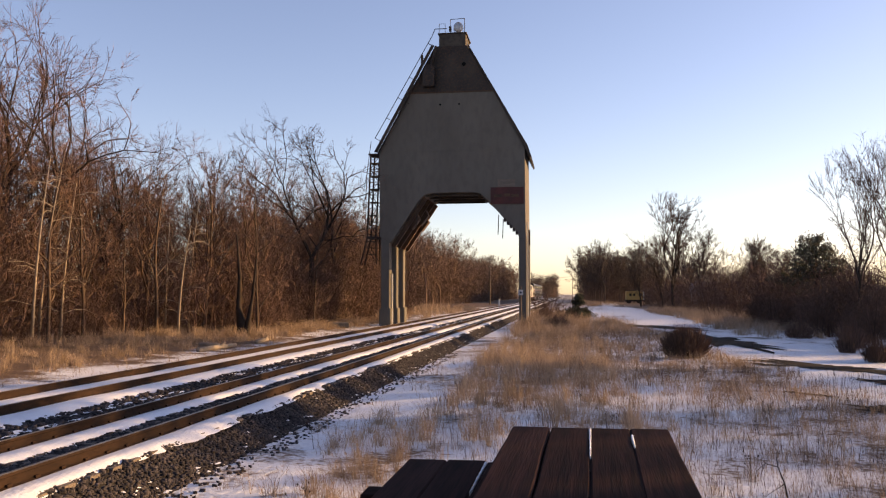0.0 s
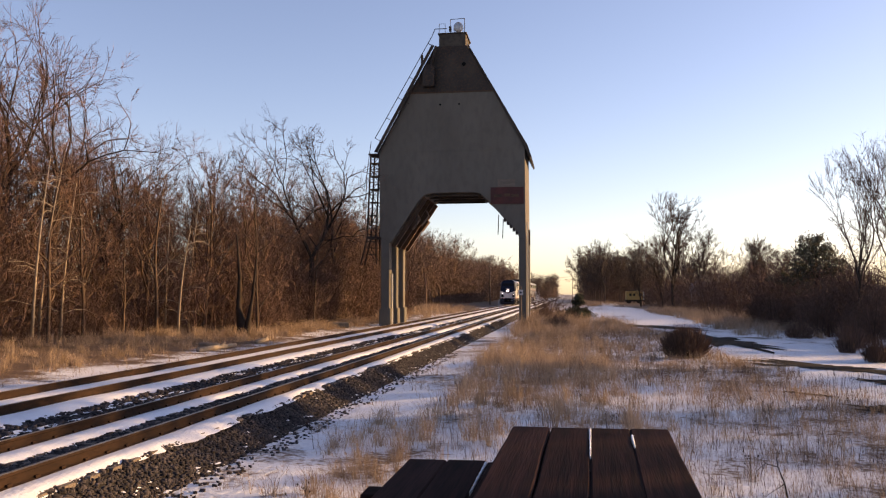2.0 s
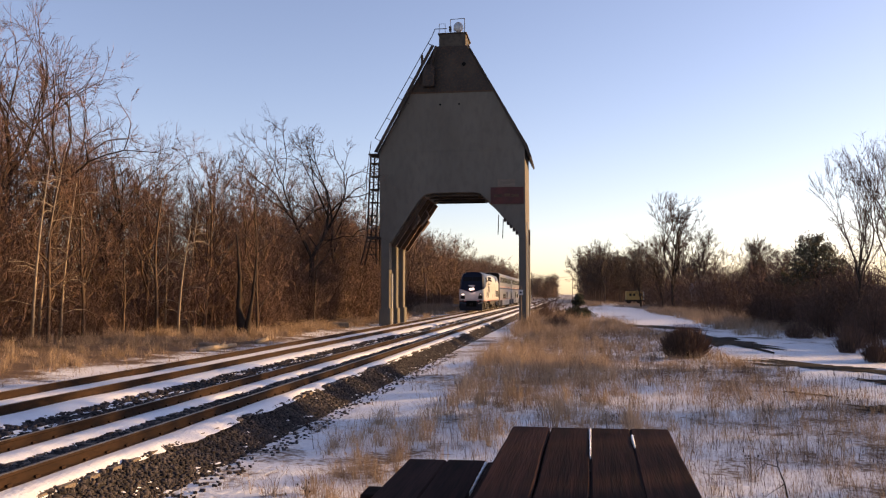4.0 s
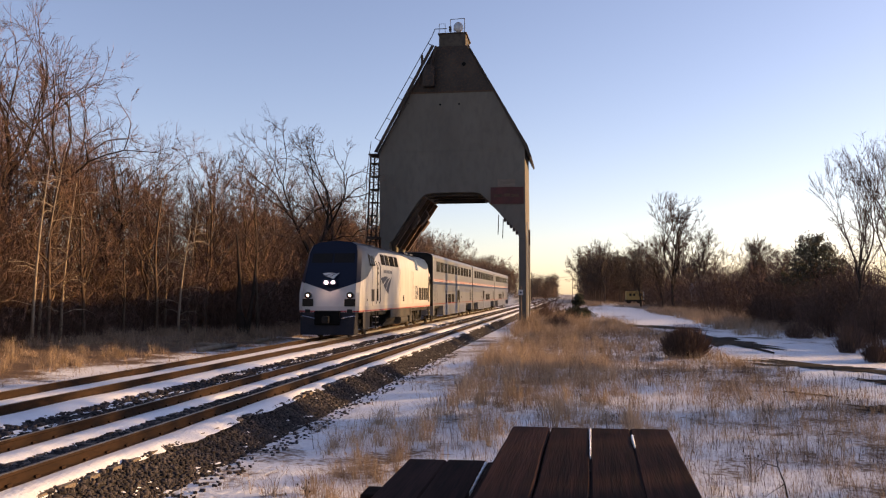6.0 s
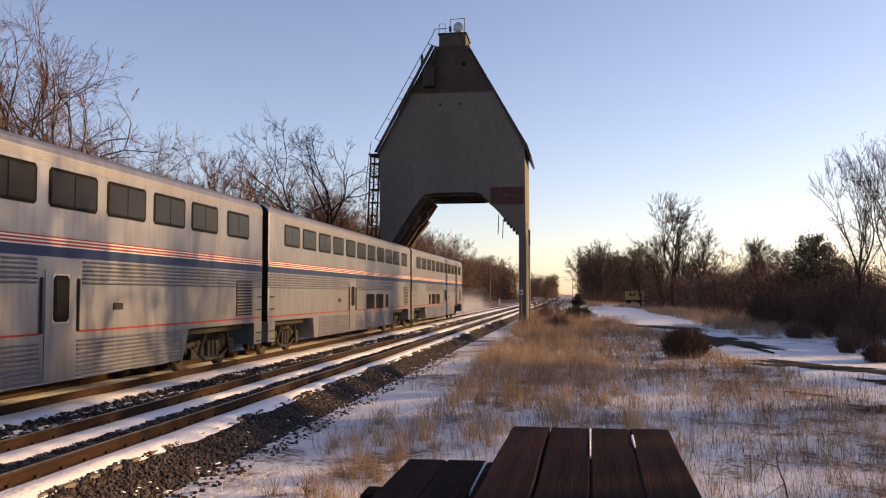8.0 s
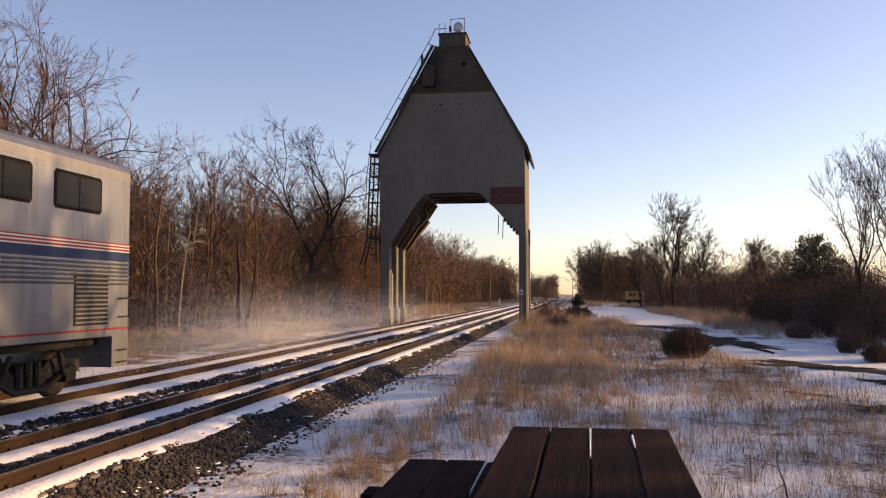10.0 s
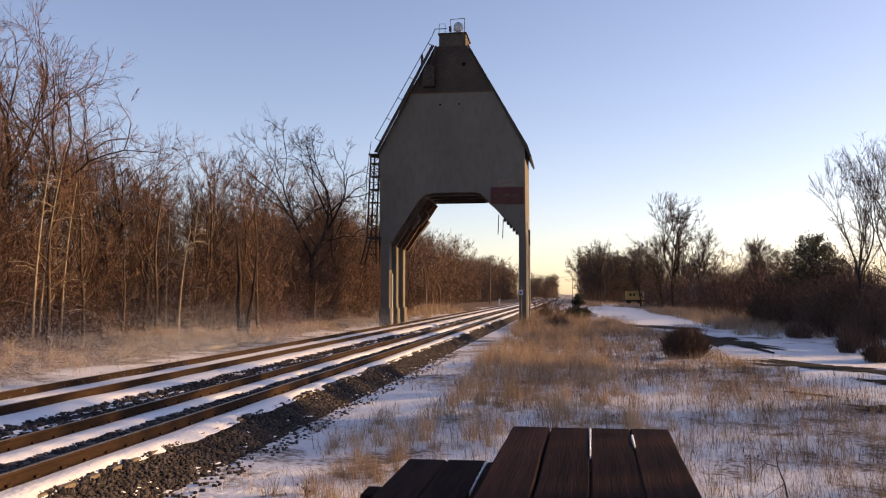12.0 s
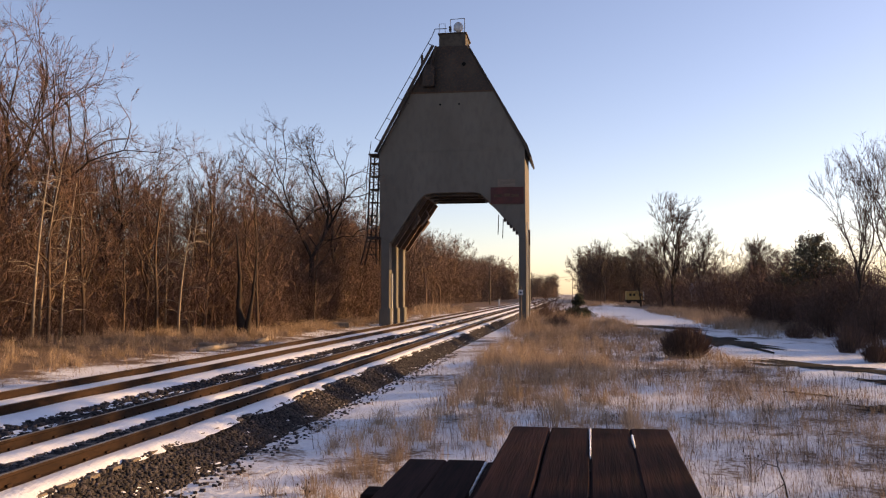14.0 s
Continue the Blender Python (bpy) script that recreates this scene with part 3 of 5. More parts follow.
        sh = 0.3 * (14.1 - z) / 7.2
        for y in (1.05, 2.5):
            a, b = (-16.72 - sh, -15.95 - sh) if k % 2 else (-15.95 - sh, -16.72 - sh)
            part("lattice_brace", Shape().bar((a, y, z), (b - 0.05, y, z - 1.1), 0.05), M["blacksteel"], lat)
            part("lattice_strut", Shape().bar((-16.72 - sh, y, z), (-15.95 - sh, y, z), 0.045), M["blacksteel"], lat)
        part("stair_tread", Shape().box(-16.85 - sh, -16.0 - sh, 1.1 + 0.15 * (k % 2), 2.4, z - 0.6, z - 0.55), M["blacksteel"], lat)
    part("platform", Shape().box(-17.05, -14.95, 0.9, 2.6, 6.78, 6.98), M["blacksteel"], lat)
    part("lattice_rail", Shape().tube([(-17.15, 1.0, 8.0), (-17.1, 1.0, 12.0), (-16.7, 1.0, 15.2)], 0.03, 5), M["blacksteel"], lat)
    for z in (10.6, 11.9):
        part("rail_hoop", Shape().tube([(-16.6, 1.0, z + 0.4), (-17.15, 1.0, z), (-17.35, 1.0, z - 1.0)], 0.028, 5), M["blacksteel"], lat)


make_tower()


# ---- bare trees ----
def tree_arrays(seed, height, spread, limbs, subs, twigs, lets, lean=0.35, bole=0.3, stems=1, thick=1.0, twigw=0.011):
    """Trunk and limbs as tubes, twigs as thin tapering blades. Returns two shapes."""
    rng = random.Random(seed)
    wood, fine = Shape(), Shape()

    def rv(k=1.0):
        return Vector((rng.uniform(-k, k), rng.uniform(-k, k), rng.uniform(-k, k)))

    def path(p, d, length, segs, wander, up):
        pts = [p.copy()]
        for _ in range(segs):
            d = (d + rv(wander) + Vector((0, 0, up))).normalized()
            p = p + d * (length / segs)
            pts.append(p.copy())
        return pts

    def along(pts, f):
        k = f * (len(pts) - 1)
        i = min(int(k), len(pts) - 2)
        return pts[i].lerp(pts[i + 1], k - i), (pts[i + 1] - pts[i]).normalized()

    def side_dir(d, spreadk):
        a = d.orthogonal().normalized()
        a.rotate(Matrix.Rotation(rng.uniform(0, 6.283), 3, d))
        return (d * (1 - spreadk) + a * spreadk).normalized()

    for st in range(stems):
        h = height * (1 if stems == 1 else rng.uniform(0.65, 1.0))
        d0 = Vector((rng.uniform(-0.08, 0.08), rng.uniform(-0.08, 0.08), 1)) if stems == 1 else Vector((rng.uniform(-lean, lean), rng.uniform(-lean, lean), 1))
        r0 = (0.011 * h + 0.03) * thick * (1 if stems == 1 else 0.5)
        off = Vector((0, 0, -0.25)) if stems == 1 else Vector((rng.uniform(-0.5, 0.5), rng.uniform(-0.5, 0.5), -0.2))
        trunk = path(off, d0.normalized(), h * 0.93, 9, 0.09, 0.05)
        wood.tube(trunk, [r0 * (1 - 0.9 * i / 9) + 0.012 for i in range(10)], 6 if stems == 1 else 4, False)
        for i in range(limbs):
            f = bole + (0.98 - bole) * (i + rng.random()) / limbs
            p, d = along(trunk, f)
            ln = height * spread * (1.2 - 0.85 * f) * rng.uniform(0.65, 1.3)
            limb = path(p, side_dir(d, rng.uniform(0.4, 0.68)), ln, 4, 0.2, 0.14)
            rl = r0 * (1 - 0.85 * f) * 0.5 + 0.009
            wood.tube(limb, [rl * (1 - 0.82 * j / 4) + 0.006 for j in range(5)], 4 if stems == 1 else 3, False)
            for j in range(subs):
                p2, d2 = along(limb, 0.15 + 0.85 * (j + rng.random()) / subs)
                sub = path(p2, side_dir(d2, rng.uniform(0.35, 0.65)), ln * rng.uniform(0.3, 0.6), 3, 0.2, 0.12)
                rs = rl * 0.35 + 0.005
                if stems == 1 and twigw < 0.015:
                    wood.tube(sub, [rs, rs * 0.8, rs * 0.6, rs * 0.3], 3, False)
                else:
                    sd = rv()
                    fine.ribbon(sub[0], sub[1], rs, rs * 0.9, sd)
                    fine.ribbon(sub[1], sub[3], rs * 0.9, rs * 0.5, sd)
                for k in range(twigs):
                    p3, d3 = along(sub, 0.12 + 0.88 * (k + rng.random()) / twigs)
                    tl = ln * rng.uniform(0.12, 0.26) + 0.3
                    tw = path(p3, side_dir(d3, rng.uniform(0.3, 0.65)), tl, 2, 0.25, 0.12)
                    sd = rv()
                    fine.ribbon(tw[0], tw[1], twigw, twigw * 0.8, sd)
                    fine.spike(tw[1], tw[2], twigw * 0.8, sd)
                    for q in range(lets):
                        p4, d4 = along(tw, 0.1 + 0.9 * rng.random())
                        e = p4 + side_dir(d4, rng.uniform(0.3, 0.65)) * tl * rng.uniform(0.4, 0.85)
                        fine.spike(p4, e, twigw * 0.8, rv())
    return wood, fine


def forked_arrays(seed, height, levels, opening, fork=0.5, side=2, up=0.10, trunk=0.30, thick=1.0, twigw=0.010, flat=1.0, lets=4):
    """A crown grown by forking: each bough ends in two or three narrower ones and throws side branches on its way.
    opening: how far boughs part (radians); flat squeezes the crown's height once it is grown."""
    rng = random.Random(seed)
    wood, fine = Shape(), Shape()

    def turned(d, a):
        o = d.orthogonal().normalized()
        o.rotate(Matrix.Rotation(rng.uniform(0, 6.283), 3, d))
        return (d * math.cos(a) + o * math.sin(a)).normalized()

    def bough(p, d, ln, r, level):
        segs = 5 if level == 0 else 4 if level < 3 else 2
        pts = [p]
        for _ in range(segs):
            w = 0.07 if level == 0 else 0.17
            d = (d + Vector((rng.uniform(-w, w), rng.uniform(-w, w), rng.uniform(-w, w) + up * (1.0 if level < 2 else 0.45)))).normalized()
            p = p + d * (ln / segs)
            pts.append(p)
        r1 = max(r * 0.74, twigw * 0.6)
        if r > 0.02 and level < levels - 1:
            wood.tube(pts, [r + (r1 - r) * i / segs for i in range(segs + 1)], 7 if level == 0 else 5 if level < 3 else 3, False)
        else:
            sd = Vector((rng.uniform(-1, 1), rng.uniform(-1, 1), rng.uniform(-1, 1)))
            for a, b in zip(pts, pts[1:]):
                fine.ribbon(a, b, max(r, twigw), max(r1, twigw * 0.8), sd)
        if level >= levels:
            for _ in range(lets):
                f = rng.random()
                q = pts[0].lerp(pts[-1], f)
                fine.spike(q, q + turned(d, rng.uniform(0.3, 1.0)) * ln * rng.uniform(0.3, 0.7), twigw * 0.75, Vector((rng.uniform(-1, 1), rng.uniform(-1, 1), rng.uniform(-1, 1))))
            return
        n = 3 if rng.random() < fork else 2
        if level == 0:
            n += 1
        for _ in range(n):
            bough(pts[-1], turned(d, opening * rng.uniform(0.45, 1.15)), ln * rng.uniform(0.62, 0.9) * (0.95 if level else 1.05), r1 * (0.84 if n == 2 else 0.74), level + 1)
        for _ in range(side if level else side - 1):
            k = rng.randint(1 if level else segs // 2 + 1, segs - 1) if segs > 2 else 1
            bough(pts[k], turned(d, opening * rng.uniform(1.3, 2.1)), ln * rng.uniform(0.4, 0.62), r1 * 0.5, min(levels, level + (2 if level else 1)))

    h0 = height * trunk
    bough(Vector((0, 0, -0.25)), Vector((rng.uniform(-0.06, 0.06), rng.uniform(-0.06, 0.06), 1)).normalized(), h0, (0.013 * height + 0.02) * thick, 0)
    k = height / max(v[2] for v in fine.v)
    for shape in (wood, fine):
        shape.v = [(x * k, y * k, z * k * flat) for x, y, z in shape.v]
    return wood, fine


def forked_kind(name, label, group, bark, twig, *args, **kw):
    wood, fine = forked_arrays(*args, **kw)
    return (name, label, group, wood.mesh("trunk", bark, True), fine.mesh("crown", twig))


def tree_kind(name, label, group, bark, twig, *args, **kw):
    wood, fine = tree_arrays(*args, **kw)
    if "shrub" in name:
        wood.add(fine.v, fine.f)
        return (name, label, group, wood.mesh("bare_shrub", bark), None)
    return (name, label, group, wood.mesh("trunk", bark, True), fine.mesh("crown", twig))


def triangles(me):
    """A mesh as arrays of points and triangles."""
    me.calc_loop_triangles()
    v = np.empty(len(me.vertices) * 3, np.float32)
    me.vertices.foreach_get("co", v)
    f = np.empty(len(me.loop_triangles) * 3, np.int32)
    me.loop_triangles.foreach_get("vertices", f)
    return v.reshape(-1, 3), f.reshape(-1, 3)


def join_wood(name, label, spots, material):
    """Many far trees as one mesh; spots: kind, x, y, turn, size."""
    V, F, o = [], [], 0
    for kind, x, y, turn, size in spots:
        for me in kind[3:5]:
            if me is None:
                continue
            v, f = triangles(me)
            c, s = math.cos(radians(turn)), math.sin(radians(turn))
            V.append(np.stack([(v[:, 0] * c - v[:, 1] * s) * size + x, (v[:, 0] * s + v[:, 1] * c) * size + y, v[:, 2] * size + land(x, y)], 1))
            F.append(f + o)
            o += len(v)
    return tagged(new(name, fast(name, np.concatenate(V), np.concatenate(F), material)), label, "wood", kind="stuff")


def plant(kind, x, y, turn, size, z=None):
    name, label, group, a, b = kind
    if b is None:
        ob = tagged(new(name, a), label, "shrub", group)
    else:
        ob = thing(name, label, "tree", group)
        part("trunk", a, None, ob)
        part("crown", b, None, ob)
    m = pose(x, y, land(x, y) if z is None else z, 0, 0, turn)
    ob.matrix_world = m @ Matrix.Diagonal((size, size, size, 1))
    return ob


WOODLAB = "bare grey-brown deciduous tree in a winter wood beside the track"
BRUSHLAB = "leafless reddish-brown shrub with many thin stems"
tall = [forked_kind("bare_tree", WOODLAB, "trees of the wood", M["bark"], M["twig"], 100 + i, 12.5, 5, 0.42, fork=0.4, side=3, up=0.12, trunk=0.26, thick=0.75, twigw=0.009, lets=6) for i in range(5)]
broad = [forked_kind("bare_tree", "tall spreading leafless tree above the wood", "tall trees of the wood", M["darkbark"], M["twig"], sd, 17.0, 6, 0.62, fork=0.35, side=2, up=0.06, trunk=0.30, thick=1.08, twigw=0.009, lets=9) for sd in (202, 222, 206)]
young = [tree_kind("bare_tree", "slender leafless sapling at the edge of the wood", "saplings", M["bark"], M["twig"], 300 + i, 8.5, 0.24, 12, 5, 4, 3, bole=0.15, thick=0.65, twigw=0.009) for i in range(4)]
bushes = [tree_kind("bare_shrub", BRUSHLAB, "brush along the wood", M["brush"], M["brush"], 400 + i, 4.6, 0.34, 6, 4, 4, 2, stems=6, bole=0.12, twigw=0.009) for i in range(4)]
farwood = [forked_kind("bare_tree", "distant leafless tree in a winter wood", "far trees", M["bark"], M["twig"], 600 + i, 12.5, 5, 0.55, fork=0.45, side=2, up=0.07, trunk=0.25, thick=0.9, twigw=0.019, lets=5) for i in range(3)]
farbush = [tree_kind("bare_shrub", "distant leafless brown shrub", "far brush", M["brush"], M["brush"], 650 + i, 4.6, 0.36, 5, 3, 3, 3, stems=5, bole=0.12, twigw=0.016) for i in range(3)]
roadtall = [forked_kind("bare_tree", "leafless tree with upright limbs above roadside brush", "roadside trees", M["darkbark"], M["shadetwig"], sd, 13.0, 5, 0.33, fork=0.4, side=2, up=0.10, trunk=0.24, thick=0.5, twigw=0.009, lets=6) for sd in (549, 544)]
rightk = [forked_kind("bare_tree", "leafless tree with an open fan-shaped crown above roadside brush", "roadside trees", M["darkbark"], M["shadetwig"], sd, 13.0, 5, 0.39, fork=0.7, side=3, up=0.13, trunk=0.25, thick=0.9, twigw=0.014, lets=5) for sd in (503, 508, 502)]


def make_woods():
    rng = random.Random(4)

    def edge(y):
        return -19.0 - 5.5 * max(0.0, min(1.0, (52 - y) / 16)) - 5.0 * max(0.0, min(1.0, (y - 85) / 40))
    # near edge of the wood: saplings and shrubs
    for k in range(46):
        y = 8 + 190 * (k / 46) ** 1.3 + rng.uniform(-1, 1)
        x = edge(y) - rng.uniform(0.3, 5.0)
        plant(rng.choice(young), x, y, rng.uniform(0, 360), rng.uniform(0.8, 1.3))
    for k in range(84):
        y = 10 + 250 * (k / 84) ** 1.35 + rng.uniform(-1.5, 1.5)
        x = edge(y) - rng.uniform(0.6, 10.0)
        plant(rng.choice(bushes if y < 95 else farbush), x, y, rng.uniform(0, 360), rng.uniform(0.9, 1.6))
    # the wood behind it
    far = []
    for k in range(190):
        y = 16 + 360 * (k / 190) ** 1.6 + rng.uniform(-2, 2)
        x = edge(y) - 3.0 - 20 * rng.random() ** 1.2
        size = rng.uniform(0.9, 1.2) * (0.92 + 0.006 * (edge(y) - x))
        if y < 105 and x > -38:
            plant(rng.choice(tall), x, y, rng.uniform(0, 360), size)
        else:
            far.append((rng.choice(farwood), x, y, rng.uniform(0, 360), size))
    for k in range(100):
        y = 105 + 320 * rng.random()
        far.append((rng.choice(farwood), edge(y) - 0.5 - 11 * rng.random(), y, rng.uniform(0, 360), rng.uniform(0.95, 1.3)))
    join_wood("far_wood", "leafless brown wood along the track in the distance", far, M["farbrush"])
    for x, y, s, k in ((-29.0, 44, 1.06, 1), (-31.6, 43, 1.08, 2), (-29.5, 51, 0.85, 0), (-35, 46, 1.08, 0), (-27.5, 92, 1.0, 0), (-38, 52, 0.95, 2), (-30, 52, 0.78, 1)):
        plant(broad[k], x, y, 40 * k + 100 * s, s)
    plant(broad[1], -21.8, 70, 60, 1.11)
    plant(broad[2], -21.9, 79, 90, 0.9)


make_woods()


def thicket(name, label, boxes, seed, material, w=0.014):
    """Countless thin stems and twigs of undergrowth."""
    rng = np.random.default_rng(seed)
    P, Q = [], []
    for n, x0, x1, y0, y1, h0, h1 in boxes:
        x, y = rng.uniform(x0, x1, n), rng.uniform(y0, y1, n)
        g = np.array([land(a, b) for a, b in zip(x, y)])
        lump = np.array([0.62 + 0.75 * noise.noise(Vector((a * 0.22, b * 0.12, seed))) for a, b in zip(x, y)])
        z = g + rng.random(n) ** 1.4 * h1 * 0.8 * np.clip(lump, 0.12, 1.2)
        ln = rng.uniform(0.5, 1.0, n) * h0
        d = np.stack([rng.normal(0, 0.55, n), rng.normal(0, 0.55, n), rng.normal(0.55, 0.45, n)], 1)
        p = np.stack([x, y, z], 1)
        P.append(p)
        Q.append(p + d * ln[:, None])
    P, Q = np.concatenate(P), np.concatenate(Q)
    s = np.cross(Q - P, rng.normal(0, 1, P.shape))
    s /= np.linalg.norm(s, axis=1)[:, None] + 1e-6
    ww = (w * (0.5 + rng.random(len(P))) * (1 + P[:, 1] / 120))[:, None]
    V = np.stack([P - s * ww, P + s * ww, Q], 1).reshape(-1, 3)
    ob = new(name, fast(name, V, np.arange(len(V)).reshape(-1, 3), material))
    return tagged(ob, label, "undergrowth", kind="stuff")


thicket("undergrowth", "dense brown undergrowth of thin stems inside the wood", [(60000, -52, -27, 14, 62, 1.3, 11.0), (70000, -38, -24.5, 8, 52, 1.2, 9.0), (75000, -32, -19.5, 52, 110, 1.2, 8.5), (80000, -66, -37, 22, 130, 1.8, 14)], 21, M["brush"], 0.0105)
thicket("undergrowth", "brown brush of the far wood along the track, lightened in colour for sun and haze", [(52000, -40, -24, 105, 430, 1.6, 13), (9000, -30, -9, 616, 690, 5, 20)], 23, M["farbrush"], 0.012)
thicket("undergrowth", "dense dark brown brush beside the snowy road", [(42000, 15.5, 28, 44, 82, 0.7, 6.4), (24000, 16.6, 27, 52, 80, 0.8, 9.0), (52000, 16, 46, 95, 200, 1.2, 11.0), (50000, 4, 60, 264, 420, 2.2, 17)], 22, M["brush"], 0.011)
# this brush stands out of view, added to shade the road and near field
thicket("undergrowth", "unseen brush on the sunward side, added to shade the road and field", [(5000, 28, 38, -8, 70, 1.4, 3.2), (3000, 42, 54, 70, 115, 1.6, 5)], 24, M["brush"], 0.03)


def make_roadside():
    rng = random.Random(9)
    for k in range(44):
        y = 40 + 55 * rng.random()
        x = 14.0 + 0.05 * (y - 42) + 9 * rng.random()
        plant(rng.choice(bushes), x, y, rng.uniform(0, 360), rng.uniform(0.55, 0.9))
    for k in range(30):
        y = 100 + 105 * rng.random()
        x = 17 + 28 * rng.random()
        plant(rng.choice(farbush), x, y, rng.uniform(0, 360), rng.uniform(1.1, 1.9))
    for x, y, s, k in ((26.5, 62, 1.0, 0), (17.6, 150, 1.57, 1), (24, 160, 1.2, 0), (17.5, 165, 1.1, 2), (31, 150, 0.95, 2), (34, 165, 1.1, 0), (40, 165, 0.85, 2), (45, 170, 0.8, 1), (15.5, 190, 1.05, 2)):
        plant(rightk[k], x, y, 70 * k + 13 * x, s)
    far = []
    for k in range(70):
        y = 262 + 150 * rng.random()
        x = 5.2 + 0.012 * (y - 210) + 34 * rng.random() * (0.25 + 0.75 * rng.random())
        far.append((rng.choice(farwood), x, y, rng.uniform(0, 360), rng.uniform(1.15, 1.65)))
    for k in range(18):
        far.append((rng.choice(farwood), 26 + 30 * rng.random(), 200 + 60 * rng.random(), rng.uniform(0, 360), rng.uniform(0.9, 1.2)))
    for k in range(18):
        far.append((rng.choice(farwood), -9 - 22 * rng.random(), 615 + 60 * rng.random(), rng.uniform(0, 360), rng.uniform(1.1, 1.45)))
    # the wood's dark tone is backlight shade held in its colour
    join_wood("far_wood", "dark leafless wood beyond the snowy road", far, M["shadetwig"])
    for x, y, s, k in ((17.5, 55, 0.95, 0), (20.3, 57, 1.1, 3), (22.6, 60, 1.1, 0), (19.4, 53.5, 0.95, 4)):
        plant(roadtall[k % 2], x, y, 80 * k, s)
    # trees outside the view, added so their shadows streak the passing train
    for x, y, s, k in ((19, 27, 0.95, 0), (23, 34, 1.0, 1), (26, 29, 1.05, 2), (24, 14, 1.0, 1), (29, 41, 1.1, 0)):
        plant(rightk[k], x, y, 55 * k + 17 * x, s)
    for x, y, s, k in ((-1.9, 76, 0.62, 1), (-2.6, 80, 0.7, 2), (-0.9, 83, 0.5, 0)):
        plant(bushes[k], x, y, 40 * k, s)
    # the sunward wood beside the road: out of view, added to dapple field and train
    sunward = []
    for k in range(23):
        y = -15 + 95 * rng.random()
        sunward.append((rng.choice(farwood), max(27, 0.42 * y + 6) + 26 * rng.random(), y, rng.uniform(0, 360), rng.uniform(0.7, 1.0)))
    for k in range(26):
        y = -15 + 75 * rng.random()
        sunward.append((rng.choice(farbush), max(25, 0.42 * y + 5) + 20 * rng.random(), y, rng.uniform(0, 360), rng.uniform(0.8, 1.5)))
    join_wood("roadside_wood", "unseen leafless wood beside the snowy road, added to cast dappled shade", sunward, M["twig"])


make_roadside()


# ---- dry grass ----
def grass(name, label, seed, patches, material="grass"):
    """Blades in loose tufts; each blade bends once."""
    rng = np.random.default_rng(seed)
    V, F, o = [], [], 0
    for n, x0, x1, y0, y1, h, power, clump in patches:
        c = max(1, n // clump)
        cx, cy = rng.uniform(x0, x1, c), y0 + (y1 - y0) * rng.random(c) ** power
        i = rng.integers(0, c, n)
        rad = 0.05 + 0.004 * cy[i]
        da, dr = rng.uniform(0, 6.283, n), np.abs(rng.normal(0, 1, n))
        x, y = cx[i] + np.cos(da) * dr * rad, cy[i] + np.sin(da) * dr * rad
        hh = h * (0.3 + 0.9 * rng.random(n) ** 1.3) * (0.55 + 0.8 * rng.random(c))[i]
        w = (0.0015 + 0.00011 * np.abs(y)) * (0.5 + 0.8 * rng.random(n))
        z = np.array([land(a, b) for a, b in zip(x, y)]) - 0.02
        a = rng.uniform(0, 6.283, n)
        sx, sy = np.cos(a) * w, np.sin(a) * w
        out = np.minimum(dr, 2.0) * 0.16 * hh
        lx, ly = np.cos(da) * out + rng.normal(-0.06, 0.27, n) * hh, np.sin(da) * out + rng.normal(0, 0.27, n) * hh
        p = np.stack([x, y, z], 1)
        s = np.stack([sx, sy, 0 * w], 1)
        mid = p + np.stack([0.35 * lx, 0.35 * ly, 0.6 * hh], 1)
        tip = p + np.stack([1.3 * lx, 1.3 * ly, hh], 1)
        v = np.stack([p - s, p + s, mid + s * 0.8, mid - s * 0.8, tip], 1).reshape(-1, 3)
        k = np.arange(n)[:, None] * 5 + o
        F.append(np.concatenate([k + [0, 1, 2], k + [0, 2, 3], k + [3, 2, 4]]))
        V.append(v)
        o += 5 * n
    ob = new(name, fast(name, np.concatenate(V), np.concatenate(F), M[material]))
    return tagged(ob, label, "grass", kind="stuff")


grass("dry_grass", "tall dry tan grass standing in thin snow", 31, [
    (19000, -3.2, 7.4, 7, 36, 0.32, 0.9, 8), (10000, -3.0, 7.0, 7, 30, 0.52, 1.0, 18), (11000, -3.2, 1.4, 14, 34, 0.58, 1.0, 55), (10000, -3.4, 1.5, 30, 62, 0.75, 1.0, 60), (15000, -2.5, 6.4, 30, 68, 0.45, 1.0, 26), (12000, -4.2, 1.6, 60, 108, 0.95, 1.0, 70), (4000, 1.0, 4.5, 58, 84, 0.8, 1.0, 60),
    (3200, -4.1, -2.6, 9.5, 18, 0.46, 1.0, 70), (1800, -5.0, -3.0, 8, 45, 0.26, 1.0, 8), (3500, -3.9, -1.2, 55, 75, 1.05, 1.0, 60), (20000, 11.5, 26, 68, 140, 0.95, 1.0, 90), (6000, 11, 18, 52, 80, 0.7, 1.0, 50), (4200, 4.0, 9.5, 10, 26, 0.36, 1.0, 14), (5000, 3, 13, 170, 330, 0.8, 1.0, 90), (4000, 26, 46, 165, 300, 1.0, 1.0, 90)])
grass("weed_stalks", "thin dark brown weed stalks standing in the snow", 33, [(7000, -3.0, 7.6, 7, 32, 0.42, 0.9, 4), (2600, 1.5, 6.5, 7, 16, 0.3, 1.0, 4), (2500, 3.5, 9.5, 9, 30, 0.36, 1.0, 4), (5000, -2.5, 6.5, 30, 60, 0.5, 1.0, 6)], "brush")
